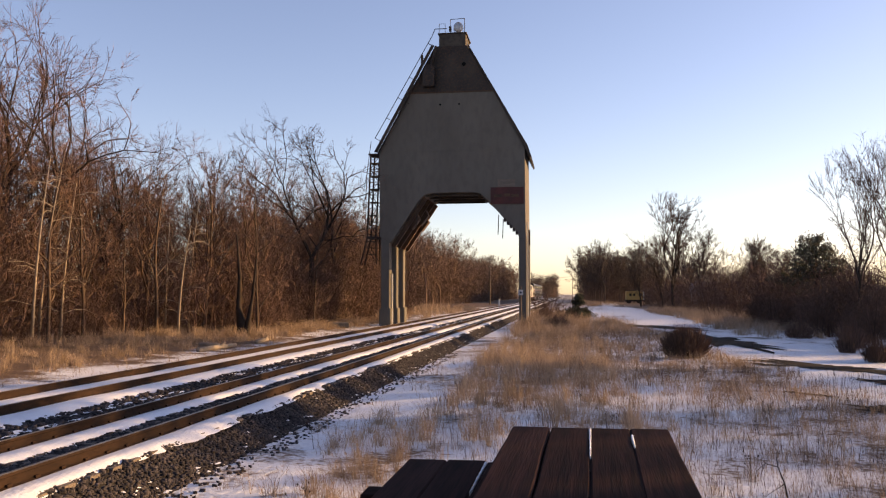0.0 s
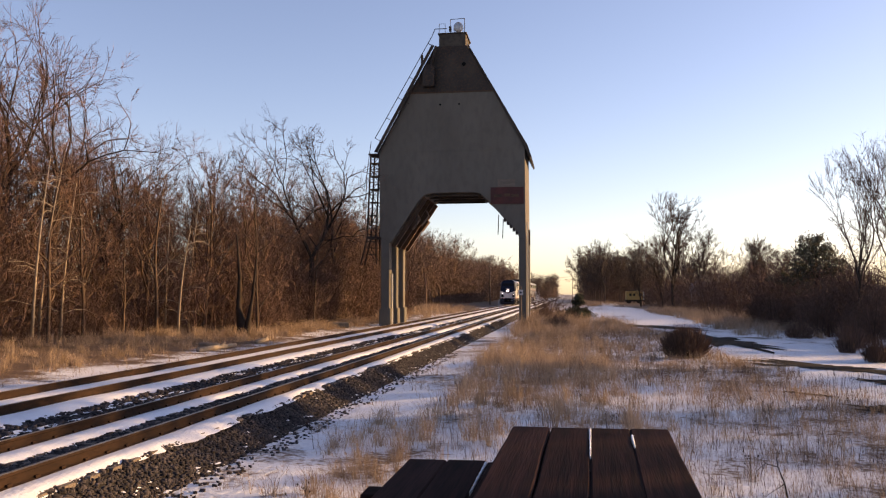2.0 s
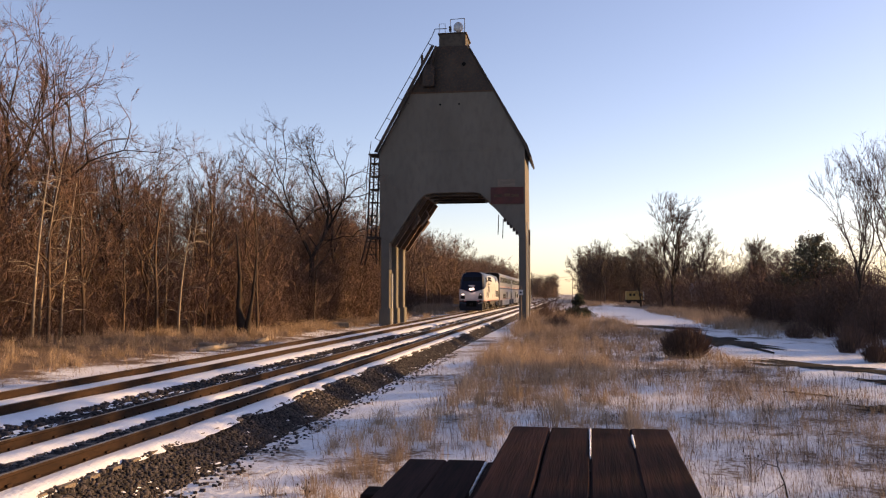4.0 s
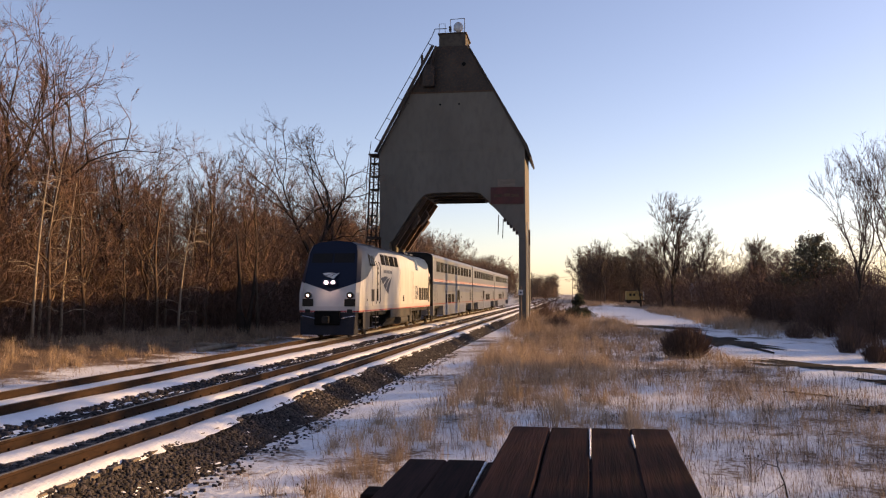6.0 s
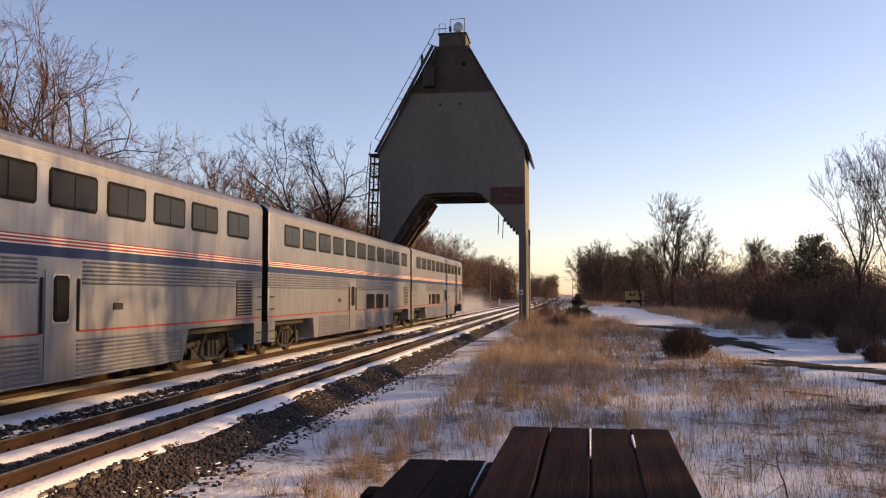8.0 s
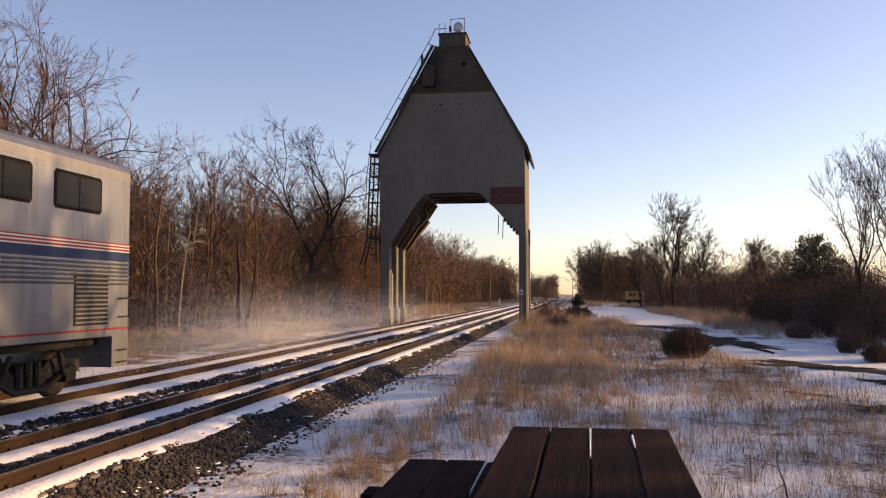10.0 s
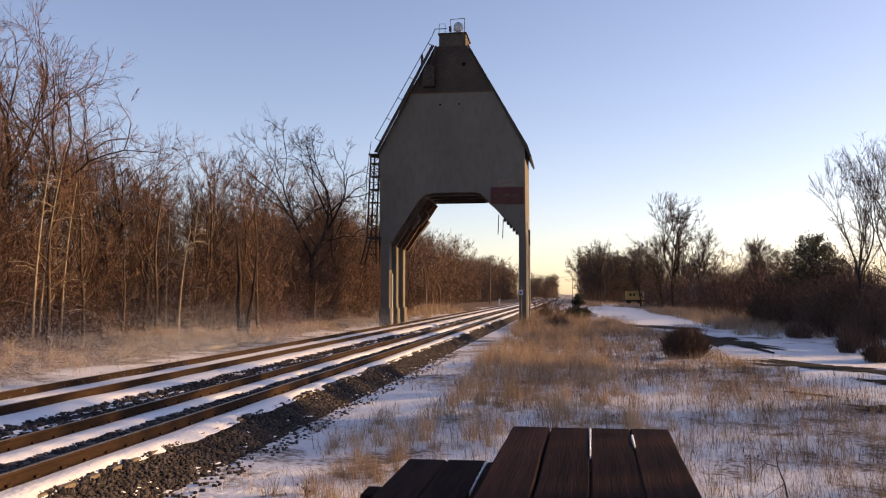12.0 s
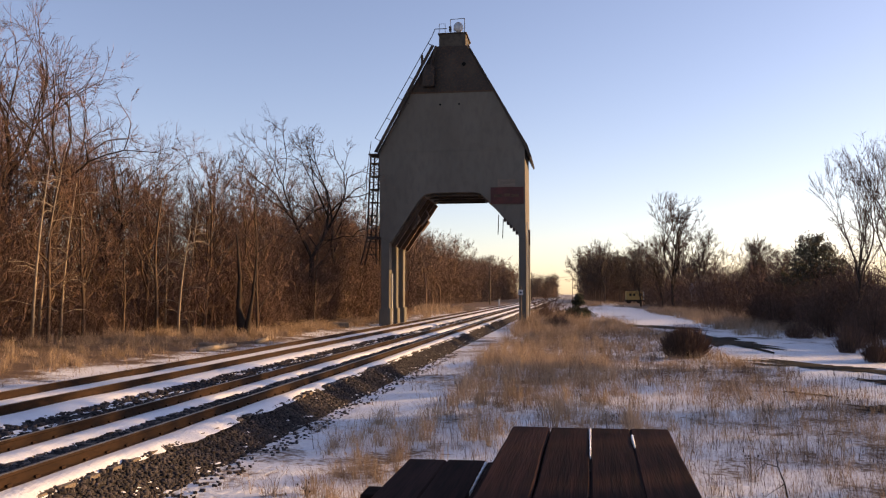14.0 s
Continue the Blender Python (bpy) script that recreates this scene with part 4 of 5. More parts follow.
grass("verge_grass", "dry tan grass along the edge of the wood", 32, [
    (15000, -25, -17.4, 24, 50, 0.5, 1.0, 60), (2500, -18.5, -14.6, 22, 60, 0.25, 1.0, 10), (11000, -21, -16.6, 46, 75, 0.5, 1.0, 60), (12000, -25, -15, 75, 150, 0.85, 1.0, 60), (3000, -24, -18, 18, 30, 0.5, 1.0, 40)])


# ---- train ----
CARLEN, SPEED = 25.91, 30.1
TRAIN_Y = 15.65


def wheel_mesh(r):
    prof = [(r + 0.03, 0.0), (r + 0.03, 0.025), (r, 0.035), (r - 0.005, 0.13), (r - 0.07, 0.135), (r - 0.1, 0.09), (0.16, 0.07), (0.13, 0.14), (0.0, 0.14)]
    rings = [[(d, pr * math.cos(a), pr * math.sin(a)) for a in np.linspace(0, 6.2832, 25)[:-1]] for pr, d in prof]
    s = Shape()
    s.loft([[(0.0, 0.01 * math.cos(a), 0.01 * math.sin(a)) for a in np.linspace(0, 6.2832, 25)[:-1]]] + rings)
    return s.mesh("wheel", M["wheel"], True)


def make_truck(parent, s, wheelbase, r, wheel, name="truck"):
    """A two-axle bogie centred at s."""
    tr = part(name, Shape().box(-1.0, 1.0, s - 0.35, s + 0.35, r - 0.05, r + 0.3, 0.05), M["under"], parent, "grimy steel bogie")
    for sx in (-1, 1):
        fr = [(s - wheelbase / 2 - 0.45, r + 0.02), (s - wheelbase / 2 - 0.45, r + 0.28), (s - 0.7, r + 0.34), (s - 0.4, r + 0.12), (s + 0.4, r + 0.12), (s + 0.7, r + 0.34), (s + wheelbase / 2 + 0.45, r + 0.28), (s + wheelbase / 2 + 0.45, r + 0.02), (s + 0.7, r - 0.02), (s + 0.4, r - 0.16), (s - 0.4, r - 0.16), (s - 0.7, r - 0.02)]
        part("side_frame", Shape().prism(fr, sx * 1.0 - 0.07, sx * 1.0 + 0.07, "x"), M["under"], tr)
        for k in (-0.28, 0.0, 0.28):
            part("spring", Shape().tube([(sx * 1.1, s + k, r - 0.12), (sx * 1.1, s + k, r + 0.32)], 0.085, 8), M["under"], tr)
        part("equaliser", Shape().tube([(sx * 1.14, s - wheelbase / 2, r + 0.15), (sx * 1.14, s - 0.5, r - 0.2), (sx * 1.14, s + 0.5, r - 0.2), (sx * 1.14, s + wheelbase / 2, r + 0.15)], 0.06, 6), M["under"], tr)
        for k in (-1, 1):
            y = s + k * wheelbase / 2
            w = part("wheel", wheel, None, tr)
            w.matrix_local = Matrix.Translation((sx * 0.685, y, r)) @ (Matrix() if sx > 0 else Matrix.Rotation(math.pi, 4, "Z"))
            part("axle_box", Shape().box(sx * 1.0 - 0.16, sx * 1.0 + 0.18, y - 0.17, y + 0.17, r - 0.15, r + 0.17, 0.04), M["under"], tr)
            part("damper", Shape().tube([(sx * 1.2, y - 0.3 * k, r + 0.0), (sx * 1.25, y - 0.55 * k, r + 0.5)], 0.05, 6), M["under"], tr)
    return tr


def window(parent, x, s0, s1, z0, z1, halves=2, name="window"):
    """A gasketed window, proud of the car side; x is the side plane."""
    sg = 1 if x > 0 else -1
    c = 0.07

    def ring(e):
        a, b, d, f = s0 - e, s1 + e, z0 - e, z1 + e
        return [(a + c, d), (b - c, d), (b, d + c), (b, f - c), (b - c, f), (a + c, f), (a, f - c), (a, d + c)]
    fr = part(name, Shape().prism(ring(0.05), x - 0.02 * sg, x + 0.012 * sg, "x"), M["rubber"], parent, "dark window in a black gasket")
    w = (s1 - s0) / halves
    for k in range(halves):
        part("pane", Shape().box(min(x + 0.010 * sg, x + 0.018 * sg), max(x + 0.010 * sg, x + 0.018 * sg), s0 + k * w + 0.02, s0 + (k + 1) * w - 0.02, z0 + 0.02, z1 - 0.02), M["glass"], fr)
    return fr


def make_car(flip):
    """A two-deck stainless coach. flip turns it end for end."""
    car = thing("passenger_car", "two-deck stainless steel passenger car with red and blue stripes", "train car", "cars of the train")
    L = CARLEN
    g = 0.29
    e = (lambda a, b: (L - b, L - a)) if flip else (lambda a, b: (a, b))
    W = 1.55
    arch = [(W, 4.78), (1.50, 4.90), (1.37, 5.00), (1.1, 5.08), (0.6, 5.12), (0, 5.13)]
    upper = [(-W, 1.18), (W, 1.18)] + arch + [(-x, z) for x, z in arch[-2::-1]]
    body = part("body", Shape().prism(upper, g, L - g), M["silver"], car, "brushed stainless steel body", bevel=0.02)
    # skirt between the bogies, cut on a slant
    sk = [(5.25, 1.2), (5.45, 0.42), (20.0, 0.42), (20.35, 1.2)]
    part("skirt", Shape().prism(sk, -W, W, "x"), M["silver"], car)
    for a in ((g, 0.95), (L - 0.95, L - g)):
        part("end_skirt", Shape().box(-W, W, *a, 0.52, 1.2), M["silver"], car)
    part("roof", Shape().prism([(x * 1.004, z + 0.006) for x, z in arch[2:]] + [(-x * 1.004, z + 0.006) for x, z in arch[-2:1:-1]], g + 0.02, L - g - 0.02), M["roofsteel"], car, "dusty steel roof")
    for sx in (-1, 1):
        x = sx * W

        def strip(nm, a, b, z0, z1, out, mt, label=""):
            part(nm, Shape().box(min(x - 0.01 * sx, x + out * sx), max(x - 0.01 * sx, x + out * sx), a, b, z0, z1), M[mt], car, label)
        for z0, z1, mt in ((2.80, 3.0, "blue"), (3.03, 3.065, "red"), (3.10, 3.13, "red"), (3.165, 3.19, "red")):
            strip("stripe", g, L - g, z0, z1, 0.006, mt)
        for z0 in (3.0, 3.068, 3.133):
            strip("stripe", g, L - g, z0 + 0.002, z0 + 0.026, 0.006, "white")
        for a, b in (e(g, 14.0), e(15.3, L - g)):
            strip("stripe", a, b, 1.325, 1.365, 0.006, "red")
        def flute(a, b, z):
            part("fluting", Shape().prism([(x - 0.004 * sx, z), (x + 0.03 * sx, z + 0.028), (x - 0.004 * sx, z + 0.056)], a, b), M["silver"], car)
        for k in range(6):
            for a, b in (e(g + 0.02, 2.0), e(5.7, 13.9), e(15.4, L - g - 0.02)):
                flute(a, b, 2.28 + 0.085 * k)
        for k in range(9):
            for a, b in (e(5.6, 14.0), e(15.25, 19.85)):
                flute(a, b, 0.45 + 0.085 * k)
        for k in range(4):
            strip("fluting", g + 0.02, L - g - 0.02, 4.60 + 0.045 * k, 4.618 + 0.045 * k, 0.01, "roofsteel")
        # windows: eleven above, three below
        for k in range(11):
            a = 1.9 + 2.06 * k + (0.3 if k == 10 else 0)
            window(car, x, a, a + 1.58, 3.80, 4.46)
        window(car, x, *e(6.9, 7.5), 1.42, 2.04, 1)
        window(car, x, *e(8.15, 9.75), 1.42, 2.04)
        window(car, x, *e(10.25, 11.85), 1.42, 2.04)
        # door
        a, b = e(14.15, 15.15)
        dr = part("door", Shape().box(min(x, x + 0.02 * sx), max(x, x + 0.02 * sx), a, b, 0.5, 2.55), M["silver"], car, "stainless steel side door")
        window(dr, x + 0.03 * sx, 0.5 * (a + b) - 0.2, 0.5 * (a + b) + 0.2, 1.6, 2.4, 1)
        m0 = 0.5 * (a + b)
        part("window_surround", Shape().prism([(m0 - 0.27, 1.53), (m0 + 0.27, 1.53), (m0 + 0.27, 2.47), (m0 - 0.27, 2.47)], x + 0.015 * sx, x + 0.026 * sx, "x"), M["galv"], dr, "pale metal window surround")
        for q in (a - 0.12, b + 0.1):
            part("grab_rail", Shape().box(min(x, x + 0.05 * sx), max(x, x + 0.05 * sx), q - 0.016, q + 0.016, 1.35, 2.4), M["locogrey"], dr)
        # louvred grille, small hatches and ladder rungs
        a, b = 23.5, 24.75
        gr = part("grille", Shape().box(min(x, x + 0.015 * sx), max(x, x + 0.015 * sx), a, b, 1.45, 2.5), M["under"], car, "dark louvred grille")
        for k in range(11):
            part("louvre", Shape().box(min(x, x + 0.03 * sx), max(x, x + 0.03 * sx), a + 0.03, b - 0.03, 1.5 + 0.09 * k, 1.53 + 0.09 * k), M["silver"], gr)
        a, b = e(16.6, 17.0)
        part("hatch", Shape().box(min(x, x + 0.016 * sx), max(x, x + 0.016 * sx), a, b, 1.75, 1.9), M["under"], car)
        a, b = e(2.3, 4.4)
        part("access_panel", Shape().box(min(x, x + 0.008 * sx), max(x, x + 0.008 * sx), a, b, 1.45, 2.25), M["silver"], car)
        for end in (g + 0.3, L - g - 0.3):
            for z in (0.62, 0.88, 1.6, 2.0):
                part("rung", Shape().tube([(x + 0.05 * sx, end - 0.18, z), (x + 0.05 * sx, end + 0.18, z)], 0.018, 6), M["under"], car)
    for end, sg in ((g, -1), (L - g, 1)):
        y0, y1 = sorted((end + 0.012 * sg, end + 0.33 * sg))
        part("gangway", Shape().box(-0.75, 0.75, y0, y1, 2.75, 4.75, 0.08), M["rubber"], car, "black rubber gangway bellows")
        y0, y1 = sorted((end, end + 0.012 * sg))
        part("end_sheet", Shape().prism([(p[0] * 0.985, 1.2 + (p[1] - 1.18) * 0.99) for p in upper], y0, y1), M["under"], car, "grimy dark end wall")
        y0, y1 = sorted((end - 0.3 * sg, end + 0.38 * sg))
        part("coupler", Shape().box(-0.14, 0.14, y0, y1, 0.75, 1.0, 0.03), M["under"], car)
    part("underframe", Shape().box(-1.2, 1.2, 0.6, L - 0.6, 1.0, 1.22), M["under"], car)
    wm = wheel_mesh(0.455)
    for s in (3.15, L - 3.15):
        make_truck(car, s, 2.6, 0.455, wm, "bogie")
    return car


def make_loco():
    lo = thing("diesel_locomotive", "white passenger diesel locomotive with a dark blue nose and roof", "locomotive")
    # rings from nose to tail, from one sill over the roof to the other sill
    half = [1.22, 1.35, 2.15, 2.7, 3.5, 4.14, 4.47, 4.63]

    def ring(pts):
        return [(w, s, z) for (w, s), z in zip(pts, half)] + [(0, pts[-1][1], 4.71)] + [(-w, s, z) for (w, s), z in reversed(list(zip(pts, half)))]
    nose = ring([(1.27, -21.45), (1.29, -21.47), (1.30, -21.45), (1.28, -21.2), (1.22, -20.85), (1.18, -20.6), (1.08, -20.4), (0.8, -20.15)])
    cheek = ring([(1.45, -21.36), (1.47, -21.38), (1.48, -21.34), (1.46, -21.05), (1.39, -20.64), (1.31, -20.36), (1.19, -20.1), (0.86, -19.75)])
    body0 = ring([(1.545, -20.75), (1.55, -20.75), (1.55, -20.6), (1.55, -20.2), (1.53, -19.6), (1.43, -19.35), (1.28, -19.2), (0.9, -19.0)])
    secs = [nose, cheek, body0]
    for s in (-17.5, -12, -7, -2.2):
        secs.append(ring([(1.545, s), (1.55, s), (1.55, s), (1.55, s), (1.55, s), (1.45, s), (1.3, s), (0.9, s)]))
    secs.append(ring([(1.545, -1.3), (1.55, -1.3), (1.55, -1.3), (1.55, -1.3), (1.5, -1.3), (1.4, -1.3), (1.2, -1.35), (0.85, -1.5)]))
    secs.append(ring([(1.5, -0.8), (1.5, -0.78), (1.5, -0.78), (1.48, -0.78), (1.38, -0.85), (1.25, -1.0), (1.05, -1.1), (0.75, -1.3)]))
    hull = Shape().loft(secs).mesh("body", M["loco"], True)
    hull.set_sharp_from_angle(angle=radians(20))
    part("body", hull, None, lo, "white body with a blue swoosh to the roof")
    # windscreen: black band across the sloped face
    for xa, xb in ((-1.08, -0.04), (0.04, 1.08)):
        ws = Shape().add([(xa, -20.86, 3.44), (xb, -20.86, 3.44), (xb * 0.96, -20.585, 4.06), (xa * 0.96, -20.585, 4.06), (xa, -20.82, 3.44), (xb, -20.82, 3.44), (xb * 0.96, -20.545, 4.06), (xa * 0.96, -20.545, 4.06)],
                         [(0, 1, 2, 3), (7, 6, 5, 4), (0, 4, 5, 1), (1, 5, 6, 2), (2, 6, 7, 3), (3, 7, 4, 0)])
        part("windscreen", ws, M["glass"], lo, "dark sloped windscreen")
    # lamps
    hl = part("headlight", Shape().box(-0.32, 0.32, -21.36, -21.2, 2.5, 2.78, 0.05), M["navy"], lo, "twin headlight housing")
    for x in (-0.16, 0.16):
        part("headlamp", Shape().tube([(x, -21.40, 2.64), (x, -21.3, 2.64)], 0.065, 14), M["headlamp"], hl, "lit round headlamp")
    for x in (-1.03, 1.03):
        d = part("ditch_light", Shape().tube([(x, -21.50, 2.02), (x, -21.35, 2.02)], 0.16, 16), M["under"], lo, "round ditch light with a lit bulb")
        part("bulb", Shape().tube([(x, -21.52, 2.02), (x, -21.45, 2.02)], 0.042, 12), M["headlamp"], d)
        part("nose_grille", Shape().box(x - 0.26, x + 0.26, -21.49, -21.42, 1.5, 1.86, 0.02), M["glass"], lo, "dark square nose opening")
        part("class_lamp", Shape().box(x - 0.12, x + 0.12, -21.5, -21.42, 1.1, 1.36), M["under"], lo)
        part("hand_rail", Shape().tube([(x * 1.28, -21.55, 1.02), (x * 1.2, -21.62, 1.05), (x * 0.62, -21.62, 0.93), (x * 0.58, -21.55, 0.82)], 0.022, 6), M["chrome"], lo, "bent chrome hand rail")
    # emblem on nose and flanks: a swept three-blade mark and bars for the word under it
    def emblem(parent, put, mt):
        for blade in (((0, 0), (0.6, 0.12), (1.02, 0.1), (0.74, -0.06), (0.26, -0.36)), ((0.38, -0.42), (0.82, -0.05), (1.3, 0.06), (0.97, -0.2), (0.64, -0.68)), ((0.72, -0.72), (1.0, -0.28), (1.55, 0.12), (1.28, -0.4), (1.06, -0.92))):
            part("emblem_blade", Shape().add([put(p, 0) for p in blade] + [put(p, 1) for p in blade], [(0, 1, 2, 3, 4), (9, 8, 7, 6, 5)] + [(i, i + 5, (i + 1) % 5 + 5, (i + 1) % 5) for i in range(5)]), M[mt], parent)
    sg = 1
    emblem(lo, lambda p, k: (1.548 + 0.008 * k, -17.05 + 1.75 * p[0], 2.92 + p[1] * 0.9), "navy")
    emblem(lo, lambda p, k: (-1.548 - 0.008 * k, -17.05 + 1.75 * p[0], 2.92 + p[1] * 0.9), "navy")
    emblem(lo, lambda p, k: (-0.42 + 0.55 * p[0], -21.06 - 0.012 * k + 0.2 * p[1], 3.08 + 0.3 * p[1]), "white")
    for k in range(6):
        a = -16.4 + k * 0.38
        part("wordmark_bar", Shape().box(1.545, 1.556, a, a + 0.25, 3.2, 3.37), M["navy"], lo)
        part("wordmark_bar", Shape().box(-1.556, -1.545, a, a + 0.25, 3.2, 3.37), M["navy"], lo)
    # road number
    cu = bpy.data.curves.new("road_number", "FONT")
    cu.body, cu.size, cu.extrude, cu.offset = "154", 1.22, 0.006, 0.018
    tmp = bpy.data.objects.new("road_number_text", cu)
    num = bpy.data.meshes.new_from_object(tmp)
    bpy.data.objects.remove(tmp)
    num.materials.append(M["navy"])
    rn = part("road_number", num, None, lo, "dark blue painted road number")
    rn.matrix_local = Matrix.Translation((1.552, -7.2, 1.76)) @ Euler((radians(90), 0, radians(90))).to_matrix().to_4x4() @ Matrix.Diagonal((0.7, 1, 1, 1))
    for sx in (-1, 1):
        x = sx * 1.55

        def plate(nm, a, b, z0, z1, out, mt, parent=lo, label="", lean=0.0):
            """A plate on the flank; lean moves its top inward."""
            sh = Shape()
            i, o = x - 0.03 * sx, x + out * sx
            sh.add([(i, a, z0), (o, a, z0), (o, b, z0), (i, b, z0), (i - lean * sx, a, z1), (o - lean * sx, a, z1), (o - lean * sx, b, z1), (i - lean * sx, b, z1)],
                   [(0, 3, 2, 1), (4, 5, 6, 7), (0, 1, 5, 4), (1, 2, 6, 5), (2, 3, 7, 6), (3, 0, 4, 7)])
            return part(nm, sh, M[mt], parent, label)
        # cooling intakes along the roof edge
        for k, (a, b) in enumerate(((-17.0, -16.05), (-15.9, -15.0), (-14.85, -13.6), (-13.45, -12.5))):
            q = plate("roof_intake", a, b, 3.58, 4.2, 0.012, "locowhite", label="dark roof-edge intake in a pale frame", lean=0.125)
            plate("intake_screen", a + 0.07, b - 0.03, 3.62, 4.18, 0.02, "screen", q, lean=0.113)
            if k == 2:
                plate("intake_bar", 0.5 * (a + b) - 0.015, 0.5 * (a + b) + 0.015, 3.62, 4.18, 0.026, "locogrey", q, lean=0.113)
            elif k < 2:
                for j in range(6):
                    z = 3.66 + 0.088 * j
                    plate("louvre", a + 0.08, b - 0.04, z, z + 0.02, 0.03 - 0.2 * (z - 3.62), "locogrey", q, lean=0.004)
        q = plate("roof_intake", -6.75, -6.0, 3.6, 4.25, 0.016, "glass", lean=0.13, label="dark angled roof vent")
        # cab side window, doors and grab irons
        for a, b in ((-19.5, -19.12), (-19.05, -18.4)):
            q = plate("cab_window", a, b, 3.5, 4.08, 0.012, "rubber", label="cab side window in a black gasket", lean=0.125)
            plate("pane", a + 0.05, b - 0.05, 3.55, 4.03, 0.018, "cabglass", q, lean=0.104)
        d = plate("cab_door", -18.2, -17.62, 1.55, 3.55, 0.012, "locowhite", label="narrow white cab door")
        plate("door_window", -18.08, -17.75, 1.75, 2.35, 0.02, "glass", d)
        for z in (2.55, 3.1, 3.35):
            plate("hinge", -17.85, -17.72, z, z + 0.12, 0.025, "under", d)
        for s in (-18.26, -17.56):
            part("grab_iron", Shape().tube([(x + 0.02 * sx, s, 1.6), (x + 0.09 * sx, s, 1.75), (x + 0.09 * sx, s, 3.5), (x - 0.02 * sx, s, 3.75)], 0.018, 6), M["under"], d)
        plate("side_grille", -19.2, -18.6, 1.72, 2.32, 0.012, "under", label="dark louvred grille")
        plate("nose_hatch", -20.4, -19.95, 1.6, 1.98, 0.01, "locowhite")
        part("latch", Shape().tube([(x, -20.17, 1.8), (x + 0.02 * sx, -20.17, 1.8)], 0.05, 8), M["under"], lo)
        plate("fuel_hatch", -11.06, -10.7, 1.66, 2.0, 0.012, "under", label="small dark filler hatch")
        for a, b in ((-5.6, -3.9), (-3.75, -2.1)):
            q = plate("radiator_grille", a, b, 1.68, 2.5, 0.012, "under", label="dark radiator grille with a centre bar")
            plate("grille_bar", 0.5 * (a + b) - 0.03, 0.5 * (a + b) + 0.03, 1.68, 2.5, 0.022, "locowhite", q)
            for k in range(7):
                plate("louvre", a + 0.05, b - 0.05, 1.74 + 0.11 * k, 1.76 + 0.11 * k, 0.018, "screen", q)
        d = plate("rear_door", -1.75, -1.2, 1.55, 3.5, 0.01, "locowhite", label="white tail door")
        plate("door_window", -1.68, -1.3, 2.75, 3.3, 0.018, "glass", d)
        for s in (-1.95, -1.05):
            part("grab_iron", Shape().tube([(x + 0.06 * sx, s, 1.55), (x + 0.06 * sx, s, 2.9)], 0.04, 6), M["under"], d)
        for s0 in (-8.1, -7.55, -11.9, -19.0):
            plate("panel_seam", s0, s0 + 0.012, 1.5, 3.5, 0.004, "locogrey")
        # grey side sill, front skirt, steps
        plate("side_sill", -14.6, -8.6, 0.78, 1.25, 0.0, "locogrey", label="grey tank sill")
        plate("front_skirt", -20.9, -19.55, 0.42, 1.25, -0.005, "locogrey", label="grey front skirt")
        plate("sill_drop", -8.9, -8.2, 0.35, 1.25, 0.0, "locogrey")
        for s0 in (-18.2, -1.75):
            st = part("step_ladder", Shape().bar((x - 0.02 * sx, s0, 0.3), (x - 0.02 * sx, s0, 1.25), 0.05), M["under"], lo, "steel step ladder")
            part("stile", Shape().bar((x - 0.02 * sx, s0 + 0.5, 0.3), (x - 0.02 * sx, s0 + 0.5, 1.25), 0.05), M["under"], st)
            for z in (0.34, 0.62, 0.9):
                part("step", Shape().box(min(x - 0.18 * sx, x + 0.02 * sx), max(x - 0.18 * sx, x + 0.02 * sx), s0, s0 + 0.5, z, z + 0.035), M["galv"], st)
    # pilot plough and coupler
    part("pilot", Shape().loft([[(1.42, -21.25, 0.2), (1.42, -21.4, 1.2), (-1.42, -21.4, 1.2), (-1.42, -21.25, 0.2)], [(1.3, -21.75, 0.16), (1.3, -21.52, 1.2), (-1.3, -21.52, 1.2), (-1.3, -21.75, 0.16)]]), M["pilot"], lo, "dark blue pilot plough", bevel=0.03)
    part("coupler_pocket", Shape().box(-0.6, 0.6, -21.78, -21.5, 0.62, 1.3, 0.05), M["rubber"], lo)
    part("coupler", Shape().box(-0.16, 0.16, -22.1, -21.5, 0.72, 1.05, 0.05), M["under"], lo)
    part("underframe", Shape().box(-1.3, 1.3, -20.9, -0.9, 1.0, 1.24), M["under"], lo)
    part("fuel_tank", Shape().prism([(-1.15, 0.95), (-1.2, 0.6), (-0.95, 0.32), (0.95, 0.32), (1.2, 0.6), (1.15, 0.95)], -14.2, -9.0), M["under"], lo, bevel=0.04)
    for x in (-1.32, 1.32):
        part("air_tank", Shape().tube([(x, -11.6, 0.58), (x, -9.4, 0.58)], 0.24, 14), M["locogrey"], lo, "grey air reservoir")
    for a, b, w in ((-9.8, -8.2, 0.35), (-6.4, -5.2, 0.7), (-4.4, -3.3, 0.7), (-14.5, -13.7, 0.45)):
        part("roof_fan", Shape().box(-w, w, a, b, 4.6, 4.79, 0.03), M["navy"], lo)
    wm = wheel_mesh(0.51)
    for s in (-18.9, -4.3):
        make_truck(lo, s, 2.75, 0.51, wm, "bogie")
        for sx in (-1, 1):
            part("brake_cylinder", Shape().tube([(sx * 1.22, s - 0.7, 0.95), (sx * 1.22, s - 0.3, 0.95)], 0.13, 8), M["under"], lo)
            part("sand_pipe", Shape().tube([(sx * 1.3, s + 0.75, 1.1), (sx * 1.28, s + 0.85, 0.6), (sx * 1.0, s + 0.95, 0.2)], 0.04, 6), M["under"], lo)
    return lo


loco = make_loco()
